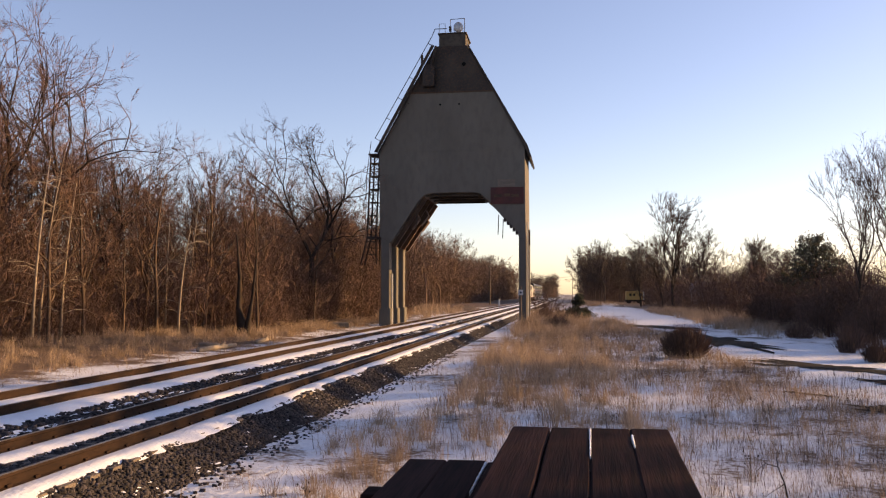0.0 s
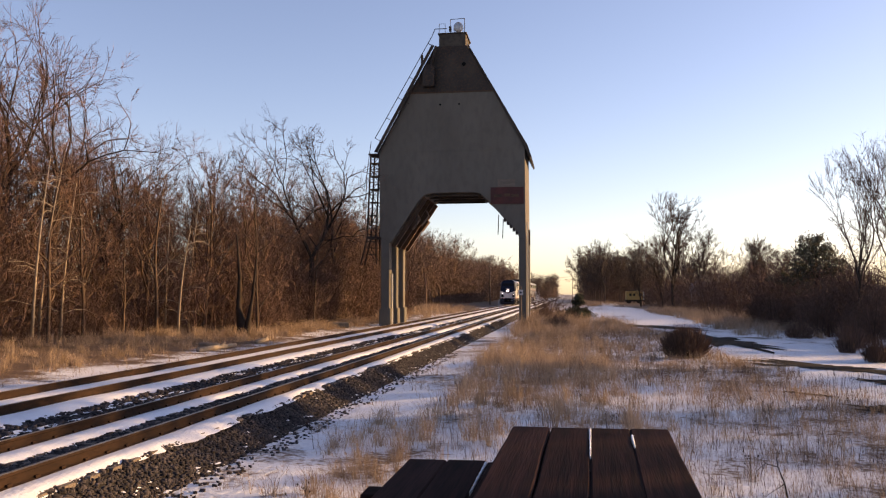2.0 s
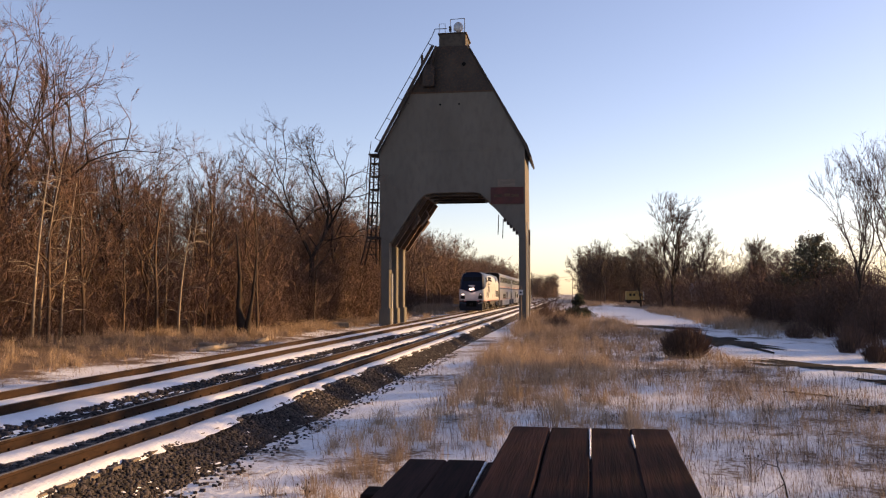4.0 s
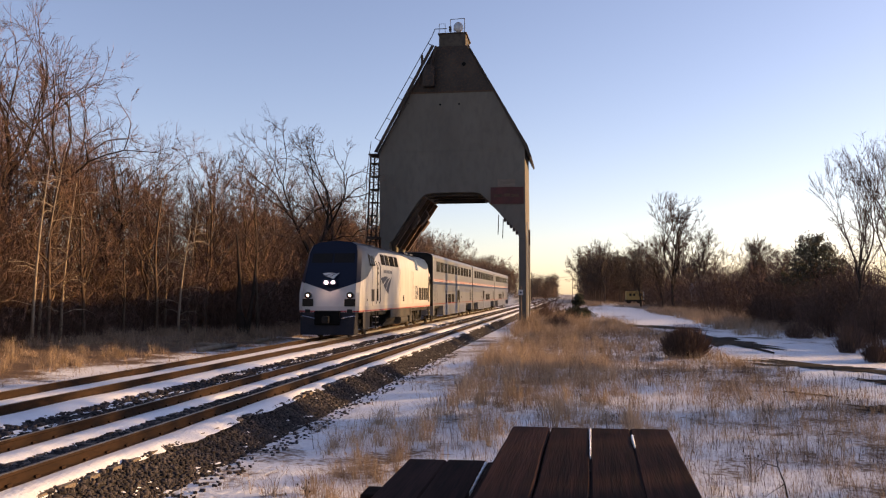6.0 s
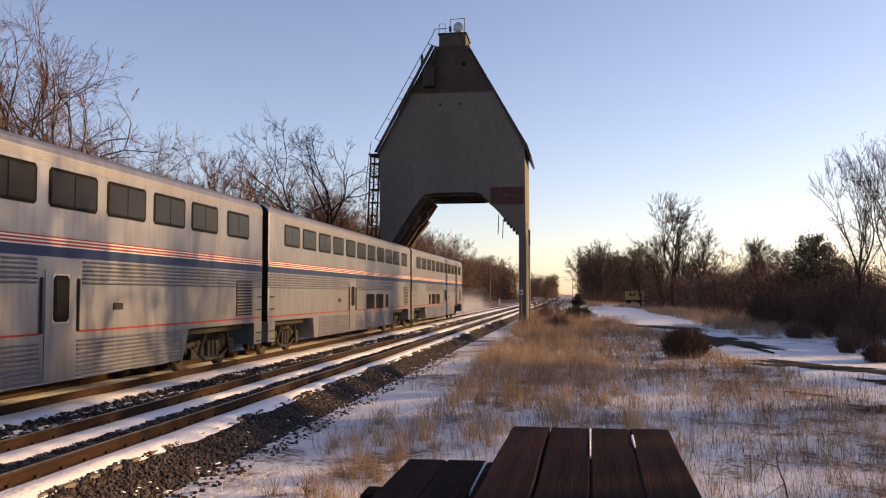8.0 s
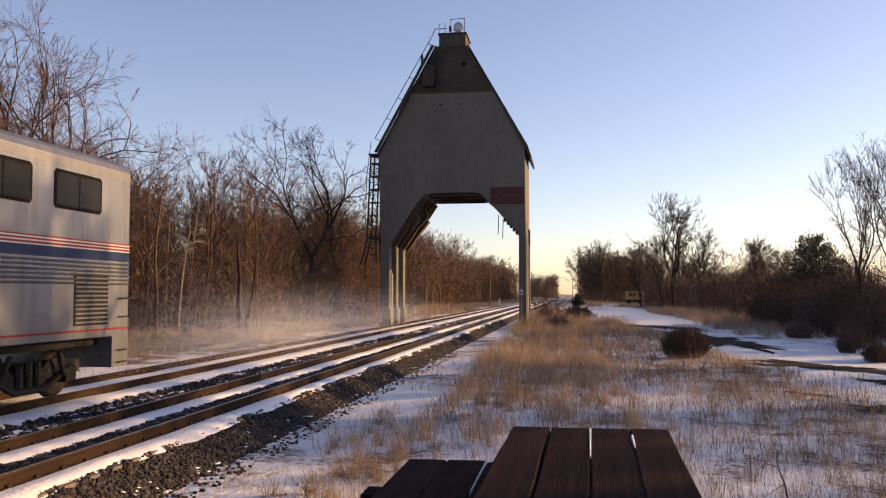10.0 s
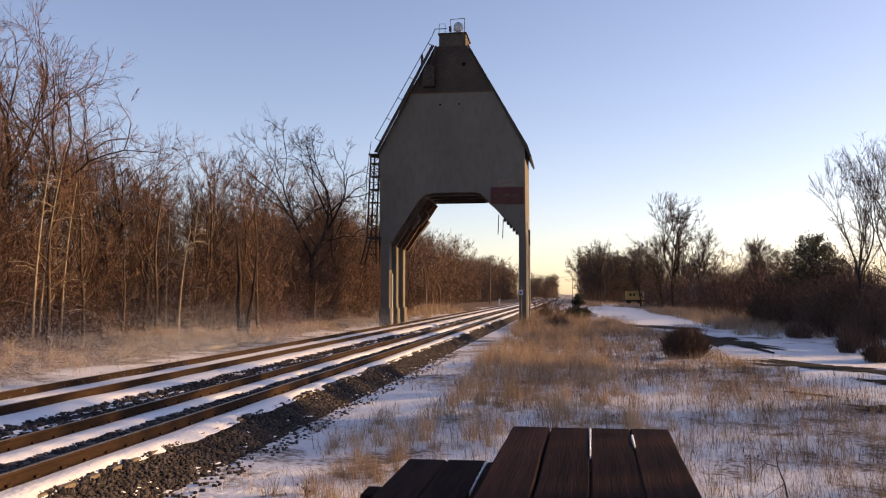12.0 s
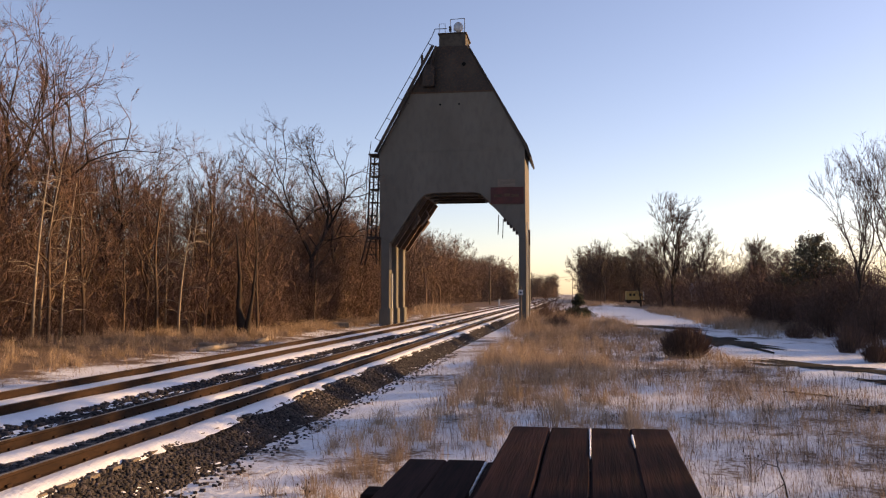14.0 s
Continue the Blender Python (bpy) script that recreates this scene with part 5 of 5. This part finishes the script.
cars = [make_car(False), make_car(True), make_car(False)]


# ---- stacked timbers by the camera ----
def make_timbers():
    rng = random.Random(12)
    meshes = []
    for k in range(3):
        s = Shape()
        w, h, ln = 0.134, 0.176, 2.62
        rings = []
        for j in range(7):
            y = -ln * j / 6
            dx, dz = rng.uniform(-0.003, 0.003), rng.uniform(-0.004, 0.003)
            c = 0.012
            rings.append([(x + dx, y, z + dz) for x, z in ((-w + c, 0), (w - c, 0), (w, c), (w, h - c), (w - c, h), (-w + c, h), (-w, h - c), (-w, c))])
        s.loft(rings)
        meshes.append(s.mesh("stacked_timber", M["tie"]))

    def lay(x, y, z, turn=0.0, short=1.0, k=0):
        ob = new("stacked_timber", meshes[k % 3])
        ob.matrix_world = pose(x, y, z, 0, 0, turn) @ Matrix.Diagonal((1, short, 1, 1))
        tagged(ob, "dark creosoted squared timber lying in a stack", "timber", "stack of timbers")
    top, mid = 1.145 - 0.176, 0.965 - 0.176
    for k, (x, y, turn) in enumerate(((-0.275, 6.19, -1.2), (0.005, 6.165, -1.3), (0.277, 6.17, -1.4), (0.553, 6.20, -2.1))):
        lay(x, y, top, turn, 1.0, k)
    for k, (x, y, turn) in enumerate(((-0.965, 5.83, -0.4), (-0.70, 5.84, -0.3), (-0.42, 5.80, -0.6), (-0.14, 5.84, 0), (0.14, 5.82, 0), (0.41, 5.84, 0))):
        lay(x, y, mid - 0.004, turn, 1.0, k + 1)
    # snow caught between the boards
    s = Shape()
    for x, y0, y1, z, slope in ((0.141, 6.13, 5.1, 1.146, 0.0235), (0.4125, 5.9, 5.45, 1.146, 0.031), (-0.560, 5.79, 4.9, 0.962, 0.008)):
        n, rings = 16, []
        for i in range(n + 1):
            y = y0 + (y1 - y0) * i / n
            c, w = x - slope * (y0 - y), 0.0075 * (1 - 0.5 * i / n) + 0.002 * math.sin(i * 2.3)
            rings.append([(c - w, y, z - 0.09), (c + w, y, z - 0.09), (c + w, y, z + 0.002), (c, y, z + 0.006), (c - w, y, z + 0.002)])
        s.loft(rings)
    tagged(part("snow_sliver", s, M["snow"], None), "thin slivers of snow caught between the stacked timbers", "snow", kind="stuff")
    z = mid - 0.184
    level = 0
    while z > GROUND - 0.05:
        if level % 2 == 0:
            for k, y in enumerate((5.66, 4.7, 3.7)):
                lay(0.55, y, z, -90 + rng.uniform(-1, 1), 0.73, k)
        else:
            for k, x in enumerate((-0.95, -0.45, 0.0, 0.41)):
                lay(x, 5.8, z, rng.uniform(-1, 1), 1.0, k)
        z -= 0.18
        level += 1


make_timbers()


# ---- field and road details ----
def make_patches():
    """Bare streaks of gravel on the snowy road, each a thin sheet with a ragged edge."""
    for k, (x, y, a, b, turn) in enumerate(((9.4, 33.0, 1.3, 3.9, -40), (8.0, 51.0, 2.0, 11.0, -8), (7.5, 20.8, 0.6, 1.6, -25), (6.4, 74, 2.4, 10.5, -24), (8.6, 35.5, 0.3, 1.5, -30), (7.3, 33.2, 0.35, 1.1, -40), (9.9, 27.3, 0.5, 1.8, -30), (9.3, 46.5, 0.4, 1.6, -20), (6.4, 24.5, 0.2, 0.9, -35), (3.6, 83, 0.9, 4.5, -20))):
        rng = random.Random(k)
        n = 150
        pts = []
        for i in range(n):
            t = 6.2832 * i / n
            r = 0.9 + 0.55 * noise.noise(Vector((math.cos(t) * 3.2, math.sin(t) * 3.2, k * 5.1))) + 0.22 * noise.noise(Vector((math.cos(t) * 11, math.sin(t) * 11, k * 3.3))) + 0.08 * rng.uniform(-1, 1)
            px, py = a * r * math.cos(t), b * r * math.sin(t)
            c, s = math.cos(radians(turn)), math.sin(radians(turn))
            pts.append((x + px * c + py * s, y - px * s + py * c))
        vs, fs = [(x, y, land(x, y) + 0.03)], []
        for f in (0.55, 1.0):
            vs += [(x + (px - x) * f, y + (py - y) * f, land(x + (px - x) * f, y + (py - y) * f) + (0.03 if f < 1 else 0.02)) for px, py in pts]
        for i in range(n):
            j = (i + 1) % n
            fs += [(0, 1 + i, 1 + j), (1 + i, 1 + n + i, 1 + n + j), (1 + i, 1 + n + j, 1 + j)]
        tagged(new("road_patch", fast("road_patch", vs, fs, M["asphalt"])), "bare dark gravel streak in the snow-covered road", "road patch", "bare road patches", "structure")


make_patches()


def dense_bush(name, label, x, y, r, h, n, seed, material, group=""):
    """A rounded mass of fine upright stems."""
    rng = np.random.default_rng(seed)
    a, q = rng.uniform(0, 6.283, n), np.sqrt(rng.random(n))
    p = np.stack([q * 0.7 * r * np.cos(a), q * 0.7 * r * np.sin(a), np.zeros(n) - 0.03], 1)
    lift = h * (0.45 + 0.6 * rng.random(n)) * (1.05 - 0.45 * q ** 2)
    tip = p * 1.35 + np.stack([rng.normal(0, 0.24, n) * r, rng.normal(0, 0.24, n) * r, lift], 1)
    low = p + (tip - p) * (rng.random(n) * 0.75)[:, None]
    s = np.cross(tip - low, rng.normal(0, 1, (n, 3)))
    s /= np.linalg.norm(s, axis=1)[:, None]
    w = 0.008 + 0.00012 * y
    V = np.stack([low - s * w, low + s * w, tip], 1).reshape(-1, 3)
    ob = new(name, fast(name, V, np.arange(len(V)).reshape(-1, 3), material))
    ob.location = (x, y, land(x, y))
    return tagged(ob, label, "shrub", group)


dense_bush("dry_bush", "dense rounded brown bush standing in the snowy field", 4.75, 36.4, 0.92, 1.5, 4600, 61, M["brush"])
for i, (x, y, r, h) in enumerate(((13.4, 53, 0.9, 1.1), (12.6, 41.5, 0.5, 1.0), (12.2, 36.6, 0.55, 1.15), (13.9, 45, 0.8, 1.4), (15.2, 48, 1.0, 1.9), (14.2, 38, 0.8, 1.5), (-0.9, 66, 1.0, 1.3), (-2.0, 74, 0.8, 1.6), (-3.0, 64, 0.7, 1.0), (0.2, 78, 1.1, 1.2))):
    dense_bush("low_shrub", "low dark brown leafless shrub in the snow", x, y, r, h, 900, 70 + i, M["brush"], "low shrubs in the field")


def evergreen(name, label, x, y, h, r, n, seed, cone=True):
    rng = np.random.default_rng(seed)
    ob = thing(name, label, "tree", m=pose(x, y, land(x, y)))
    part("trunk", Shape().tube([(0, 0, -0.2), (0.03, 0, h * 0.5), (0, 0.02, h * 0.92)], [0.03 * h, 0.02 * h, 0.005 * h], 7), M["darkbark"], ob)
    # boughs, each carrying sprays of foliage
    nb = 60
    bz = rng.random(nb) ** (1.2 if cone else 0.8)
    ba = rng.uniform(0, 6.283, nb)
    blen = r * ((1 - 0.88 * bz) if cone else (0.55 + 0.6 * np.sin(bz * 3.0))) * (0.7 + 0.5 * rng.random(nb))
    i = rng.integers(0, nb, n)
    f = rng.random(n) ** 0.6
    c = np.stack([np.cos(ba[i]) * blen[i] * f, np.sin(ba[i]) * blen[i] * f, h * (0.06 + 0.9 * bz[i]) + 0.28 * blen[i] * f], 1)
    c += rng.normal(0, 0.05 * h ** 0.7, (n, 3))
    d = rng.normal(0, 1, (n, 3)) + np.array([0, 0, 0.9])
    d /= np.linalg.norm(d, axis=1)[:, None]
    s = np.cross(d, rng.normal(0, 1, (n, 3)))
    s /= np.linalg.norm(s, axis=1)[:, None]
    q = (0.034 * h ** 0.55) * (0.6 + 0.8 * rng.random(n))[:, None]
    V = np.stack([c - s * q * 0.5, c + s * q * 0.5, c + d * q * 2.2], 1).reshape(-1, 3)
    crown = part("crown", fast("crown", V, np.arange(len(V)).reshape(-1, 3), M["leaf"]), None, ob, "dark green needle foliage")
    return ob


evergreen("cedar", "small dark conical cedar at the edge of the field", 0.9, 79, 2.5, 1.5, 12000, 81)
evergreen("evergreen_tree", "dark evergreen tree above roadside brush", 20.2, 74, 7.4, 1.9, 8000, 82, False)
evergreen("evergreen_tree", "dark evergreen tree among roadside brush", 18.6, 77, 4.6, 1.5, 4200, 83, False)
evergreen("evergreen_tree", "dark cedar among distant brush", 33.5, 172, 7.5, 3.0, 2600, 84)


def make_weeds():
    rng = random.Random(3)
    s = Shape()
    s.tube([(0, 0, -0.05), (-0.06, 0, 0.3), (-0.14, 0.02, 0.52), (-0.16, 0.02, 0.66)], [0.012, 0.01, 0.008, 0.005], 6)
    s.tube([(-0.14, 0.02, 0.52), (-0.3, 0.03, 0.56), (-0.42, 0.02, 0.46), (-0.46, 0, 0.3)], [0.007, 0.006, 0.005, 0.003], 5)
    s.tube([(-0.3, 0.03, 0.56), (-0.36, 0.06, 0.4), (-0.33, 0.1, 0.25)], [0.004, 0.003, 0.002], 4)
    s.tube([(-0.06, 0, 0.3), (-0.2, -0.04, 0.22), (-0.34, -0.02, 0.12)], [0.006, 0.004, 0.002], 4)
    solid("dead_weed", s, M["darkbark"], "bent leafless dark weed stalk standing in snow", "weed", m=pose(2.78, 11.6, land(2.78, 11.6)) @ Matrix.Diagonal((0.95, 0.95, 0.95, 1)))
    for k in range(46):
        x, y = rng.uniform(-4.5, 9), 8 + 34 * rng.random() ** 1.3
        s = Shape()
        h = rng.uniform(0.25, 0.6)
        lean = Vector((rng.uniform(-0.12, 0.12), rng.uniform(-0.1, 0.1), 0))
        s.tube([(0, 0, -0.03), lean * 0.4 + Vector((0, 0, h * 0.6)), lean + Vector((0, 0, h))], [0.005, 0.004, 0.003], 4)
        for j in range(rng.randint(3, 6)):
            f = rng.uniform(0.45, 0.98)
            p = lean * f + Vector((0, 0, h * f))
            q = p + Vector((rng.uniform(-0.12, 0.12), rng.uniform(-0.12, 0.12), rng.uniform(0.03, 0.1)))
            s.tube([p, q], [0.003, 0.002], 3)
            s.add([q + Vector((0.014 * a, 0.014 * b, 0.014 * c)) for a, b, c in ((1, 0, 0), (-1, 0, 0), (0, 1, 0), (0, -1, 0), (0, 0, 1.4), (0, 0, -1))], [(0, 2, 4), (2, 1, 4), (1, 3, 4), (3, 0, 4), (2, 0, 5), (1, 2, 5), (3, 1, 5), (0, 3, 5)])
        solid("seed_weed", s, M["darkbark"], "dry brown weed with seed heads in the snow", "weed", "weeds in the field", m=pose(x, y, land(x, y)))


make_weeds()


def make_verge():
    for k, (x, y, ln, turn, z) in enumerate(((-16.8, 37.2, 4.2, -1, 0.06), (-16.6, 44.0, 3.0, 6, 0.02), (-17.3, 40.6, 2.0, 70, 0.05))):
        s = Shape().tube([(0, 0, 0), (0.03, ln * 0.4, 0.03), (0, ln, 0.0)], [0.13, 0.12, 0.09], 9)
        s.tube([(0.02, ln * 0.5, 0.05), (0.2, ln * 0.6, 0.22)], [0.05, 0.03], 6)
        solid("fallen_log", s, M["wood"], "bleached fallen log lying in the snowy verge", "log", "logs beside the track", smooth=True, m=pose(x, y, land(x, y) + 0.08, 0, 0, turn))
    # leaning dark stump with two stems
    s = Shape()
    s.tube([(0, 0, -0.2), (-0.15, 0, 0.6), (-0.35, 0, 1.6), (-0.3, 0, 3.4), (-0.55, 0.1, 6.0)], [0.42, 0.3, 0.16, 0.11, 0.05], 8)
    s.tube([(0.05, 0, 0.0), (0.3, 0, 0.9), (0.5, 0.05, 2.2), (0.75, 0, 4.6)], [0.3, 0.16, 0.1, 0.05], 7)
    solid("forked_trunk", s, M["darkbark"], "dark forked tree trunk at the verge of the wood", "tree trunk", smooth=True, m=pose(-19.4, 49.3, land(-19.4, 49.3)))
    s = Shape().box(-0.7, 0.7, -0.4, 0.4, 0, 0.42, 0.08)
    solid("rubble_block", s, M["concrete"], "broken concrete block half buried in the verge", "rubble", m=pose(-17.5, 64, land(-17.5, 64) - 0.05, 0, 0, 20), bevel=0.03)
    # pale saplings with thin arching branches
    rng = random.Random(77)
    for k, (x, y, h) in enumerate(((-25.3, 38, 8.5), (-25.0, 37, 9.0), (-25.4, 39.9, 8.0), (-25.6, 51.6, 7.5), (-24.9, 53.5, 9.5), (-22.5, 47, 6.5), (-27, 33.5, 8))):
        s, tw = Shape(), Shape()
        lean = rng.uniform(-0.04, 0.22)
        pts = [Vector((lean * h * f * f * 0.6, 0.1 * f, h * f - 0.1)) for f in (0, 0.2, 0.4, 0.6, 0.8, 1.0)]
        s.tube(pts, [0.085, 0.075, 0.06, 0.045, 0.03, 0.012], 7)
        for j in range(14):
            f = rng.uniform(0.12, 0.95)
            p = pts[min(4, int(f * 5))].lerp(pts[min(5, int(f * 5) + 1)], f * 5 % 1)
            a, ln = rng.uniform(0, 6.283), rng.uniform(0.7, 1.9)
            d = Vector((math.cos(a), math.sin(a), 0))
            b = [p, p + d * ln * 0.4 + Vector((0, 0, 0.22)), p + d * ln * 0.8 + Vector((0, 0, 0.2)), p + d * ln * 1.1 + Vector((0, 0, -0.05))]
            tw.tube(b, [0.022, 0.017, 0.012, 0.006], 4)
            for q in range(5):
                e = b[2] + Vector((rng.uniform(-0.5, 0.5), rng.uniform(-0.5, 0.5), rng.uniform(-0.2, 0.5)))
                tw.ribbon(b[1 + q % 3], e, 0.009, 0.004, Vector((rng.random(), rng.random(), 0.2)))
        ob = thing("pale_sapling", "slender pale-barked leafless sapling with drooping branches", "tree", "pale saplings", m=pose(x, y, land(x, y), 0, 0, rng.uniform(-30, 30)))
        part("trunk", s, M["wood"], ob, smooth=True)
        part("crown", tw, M["wood"], ob)


make_verge()


def make_lineside():
    # small sign on a dark post before the tower leg
    sp = thing("track_sign", "small white square sign with a dark mark on a thin post", "sign", m=pose(-3.78, 68.2, land(-3.78, 68.2)))
    part("post", Shape().tube([(0.08, 0, -0.3), (0.0, 0, 1.6), (-0.02, 0, 3.3)], 0.06, 7), M["polewood"], sp)
    b = part("sign_plate", Shape().box(-0.2, 0.18, -0.09, -0.06, 2.6, 3.02), M["housewall"], sp, "white sign plate", bevel=0.008)
    part("sign_mark", Shape().box(-0.08, 0.06, -0.1, -0.088, 2.73, 2.88), M["navy"], b)
    mk = thing("marker_post", "short white lineside marker post", "post", m=pose(-14.4, 178, land(-14.4, 178)))
    part("post", Shape().tube([(0, 0, -0.2), (0, 0, 1.5)], 0.12, 8), M["white"], mk)
    part("cap", Shape().tube([(0, 0, 1.5), (0, 0, 1.6)], 0.14, 8), M["galv"], mk)
    # utility poles, mast and wires
    tops = []
    for x, y, h in ((-18.5, 202, 11.4), (-15.0, 350, 11.6), (2.0, 470, 13.0), (26, 640, 15.0)):
        p = thing("utility_pole", "weathered wooden utility pole with a crossarm", "utility pole", "poles along the line", m=pose(x, y, land(x, y)))
        part("pole", Shape().tube([(0, 0, -0.5), (0, 0, h)], [0.17, 0.1], 8), M["polewood"], p)
        part("crossarm", Shape().box(-1.1, 1.1, -0.05, 0.05, h - 0.85, h - 0.75), M["polewood"], p)
        for q in (-1.0, -0.4, 0.4, 1.0):
            part("insulator", Shape().tube([(q, 0, h - 0.75), (q, 0, h - 0.58)], 0.05, 6), M["glass"], p)
        tops.append((x, y, land(x, y) + h - 0.58))
    for (x0, y0, z0), (x1, y1, z1) in zip(tops[1:], tops[2:]):
        for q in (-1.0, 1.0):
            pts = [(x0 + q + (x1 - x0) * f, y0 + (y1 - y0) * f, z0 + (z1 - z0) * f - 6.0 * f * (1 - f)) for f in np.linspace(0, 1, 9)]
            solid("overhead_wire", Shape().tube(pts, 0.05, 4), M["rubber"], "thin black overhead wire between poles", "wire", "overhead wires")
    ms = thing("radio_mast", "thin grey mast far behind the trees", "mast", m=pose(66, 262, land(66, 262)))
    part("mast", Shape().tube([(0, 0, -0.5), (0, 0, 19.0)], [0.22, 0.12], 8), M["galv"], ms)
    part("mast_base", Shape().box(-0.6, 0.6, -0.6, 0.6, -0.3, 0.5, 0.05), M["concrete"], ms)


make_lineside()


def make_vehicle():
    v = thing("maintenance_vehicle", "faded yellow boxy maintenance vehicle parked on the snow", "vehicle", m=pose(18.2, 246, land(18.2, 246)))
    part("body", Shape().box(-2.3, 0.9, -3.0, 3.0, 0.95, 3.35, 0.12), M["yellow"], v, "faded yellow steel body", bevel=0.05)
    part("cab", Shape().prism([(0.9, 0.95), (2.5, 0.95), (2.5, 2.1), (2.2, 3.1), (0.9, 3.3)], -2.8, 2.8), M["yellow"], v, bevel=0.05)
    part("chassis", Shape().box(-2.4, 2.5, -2.6, 2.6, 0.55, 0.95, 0.05), M["under"], v)
    for x in (-1.2, -0.2):
        part("window", Shape().box(x - 0.3, x + 0.3, -3.03, -2.98, 2.0, 2.7), M["glass"], v)
    part("cab_window", Shape().box(1.1, 2.0, -2.83, -2.78, 2.0, 2.85), M["glass"], v)
    part("post", Shape().box(2.3, 2.5, -2.9, -2.7, 0.9, 3.3), M["white"], v)
    wm = wheel_mesh(0.48)
    for x in (-1.5, 1.4):
        for y in (-2.7, 2.6):
            w = part("wheel", wm, None, v)
            w.matrix_local = pose(x, y, 0.42, 0, 0, -90)


make_vehicle()


def make_house(x, y, turn, w, d, h, label):
    ho = thing("house", label, "house", "far houses", m=pose(x, y, land(x, y), 0, 0, turn))
    wl = part("wall", Shape().box(-w / 2, w / 2, -d / 2, d / 2, -0.3, h), M["housewall"], ho, "pale horizontal siding")
    r = part("roof", Shape().prism([(-w / 2 - 0.5, h - 0.1), (w / 2 + 0.5, h - 0.1), (0.0, h + w * 0.26)], -d / 2 - 0.4, d / 2 + 0.4), M["houseroof"], ho, "dark shingle roof")
    part("chimney", Shape().box(-1.2, -0.5, -0.4, 0.4, h, h + w * 0.26 + 0.6), M["rust"], r)
    for k in (-1, 1):
        wn_ = part("window", Shape().box(k * w * 0.25 - 0.5, k * w * 0.25 + 0.5, -d / 2 - 0.05, -d / 2, 1.0, 2.2), M["glass"], ho)
        part("sill", Shape().box(k * w * 0.25 - 0.6, k * w * 0.25 + 0.6, -d / 2 - 0.12, -d / 2, 0.9, 1.0), M["white"], wn_)
    part("door", Shape().box(-0.45, 0.45, -d / 2 - 0.05, -d / 2, 0.0, 2.05), M["rust"], ho)


make_house(33, 186, 75, 9, 14, 3.1, "low pale house with a dark roof behind brush")
make_house(47, 190, 80, 9, 12, 3.1, "low pale house with a dark shingle roof behind bare trees")


# ---- snow dust that the train raises ----
def dust_cloud(n, seed):
    rng = np.random.default_rng(seed)
    c = np.stack([rng.normal(0, 1.5, n), rng.normal(0, 5.5, n), np.abs(rng.normal(0, 1.5, n)) - 0.5], 1)
    # billows: pull flakes toward a few drifting centres
    k = rng.normal(0, 1, (14, 3)) * (1.4, 6.0, 0.7) + (0, 0, 0.6)
    i = rng.integers(0, 14, n)
    c = c * 0.6 + k[i] * 0.4
    d = rng.normal(0, 1, (n, 3, 3))
    d /= np.linalg.norm(d, axis=2)[:, :, None]
    V = (c[:, None, :] + d * 0.0105).reshape(-1, 3)
    return fast("snow_dust", V, np.arange(len(V)).reshape(-1, 3), M["dust"])


DUST_Y = (17, 27, 38, 52, 70)
dusts = []
_dm = [dust_cloud(64000, 91), dust_cloud(64000, 92)]
for i, y in enumerate(DUST_Y):
    dusts.append(tagged(new("snow_dust", _dm[i % 2]), "thin cloud of powder snow whirled up behind the train", "snow dust", "blown snow", "stuff"))


def motions():
    def at(t, k):
        return pose(FAR, TRAIN_Y + (7.5 - t) * SPEED + k * CARLEN, 0)
    walk(loco, [(t, at(t, 0)) for t in (0.0, 3.5, 7.0, 10.5, 14.0)])
    for k, c in enumerate(cars):
        walk(c, [(t, at(t, k)) for t in (0.0, 3.5, 7.0, 10.5, 14.0)])
    # each cloud trails the last car until it is left behind, then drifts off and settles
    for i, (d, y) in enumerate(zip(dusts, DUST_Y)):
        lag = 8 + 4.5 * i

        def tail(t):
            return TRAIN_Y + (7.5 - t) * SPEED + 3 * CARLEN + lag
        left = 7.5 + (TRAIN_Y + 3 * CARLEN + lag - y) / SPEED
        rows = [(0.0, pose(FAR, tail(0.0), 0.2)), (left - 1.2, pose(FAR, tail(left - 1.2), 0.2)), (left - 0.3, pose(FAR, tail(left - 0.3), 0.3)), (left + 0.5, pose(FAR - 0.6, y - 5, 0.3)), (left + 1.8, pose(FAR - 2.6, y - 7, -0.2)), (left + 3.2, pose(FAR - 3.8, y - 8, -1.6)), (14.0, pose(FAR - 4.5, y - 9, -5.0))]
        walk(d, rows)


motions()
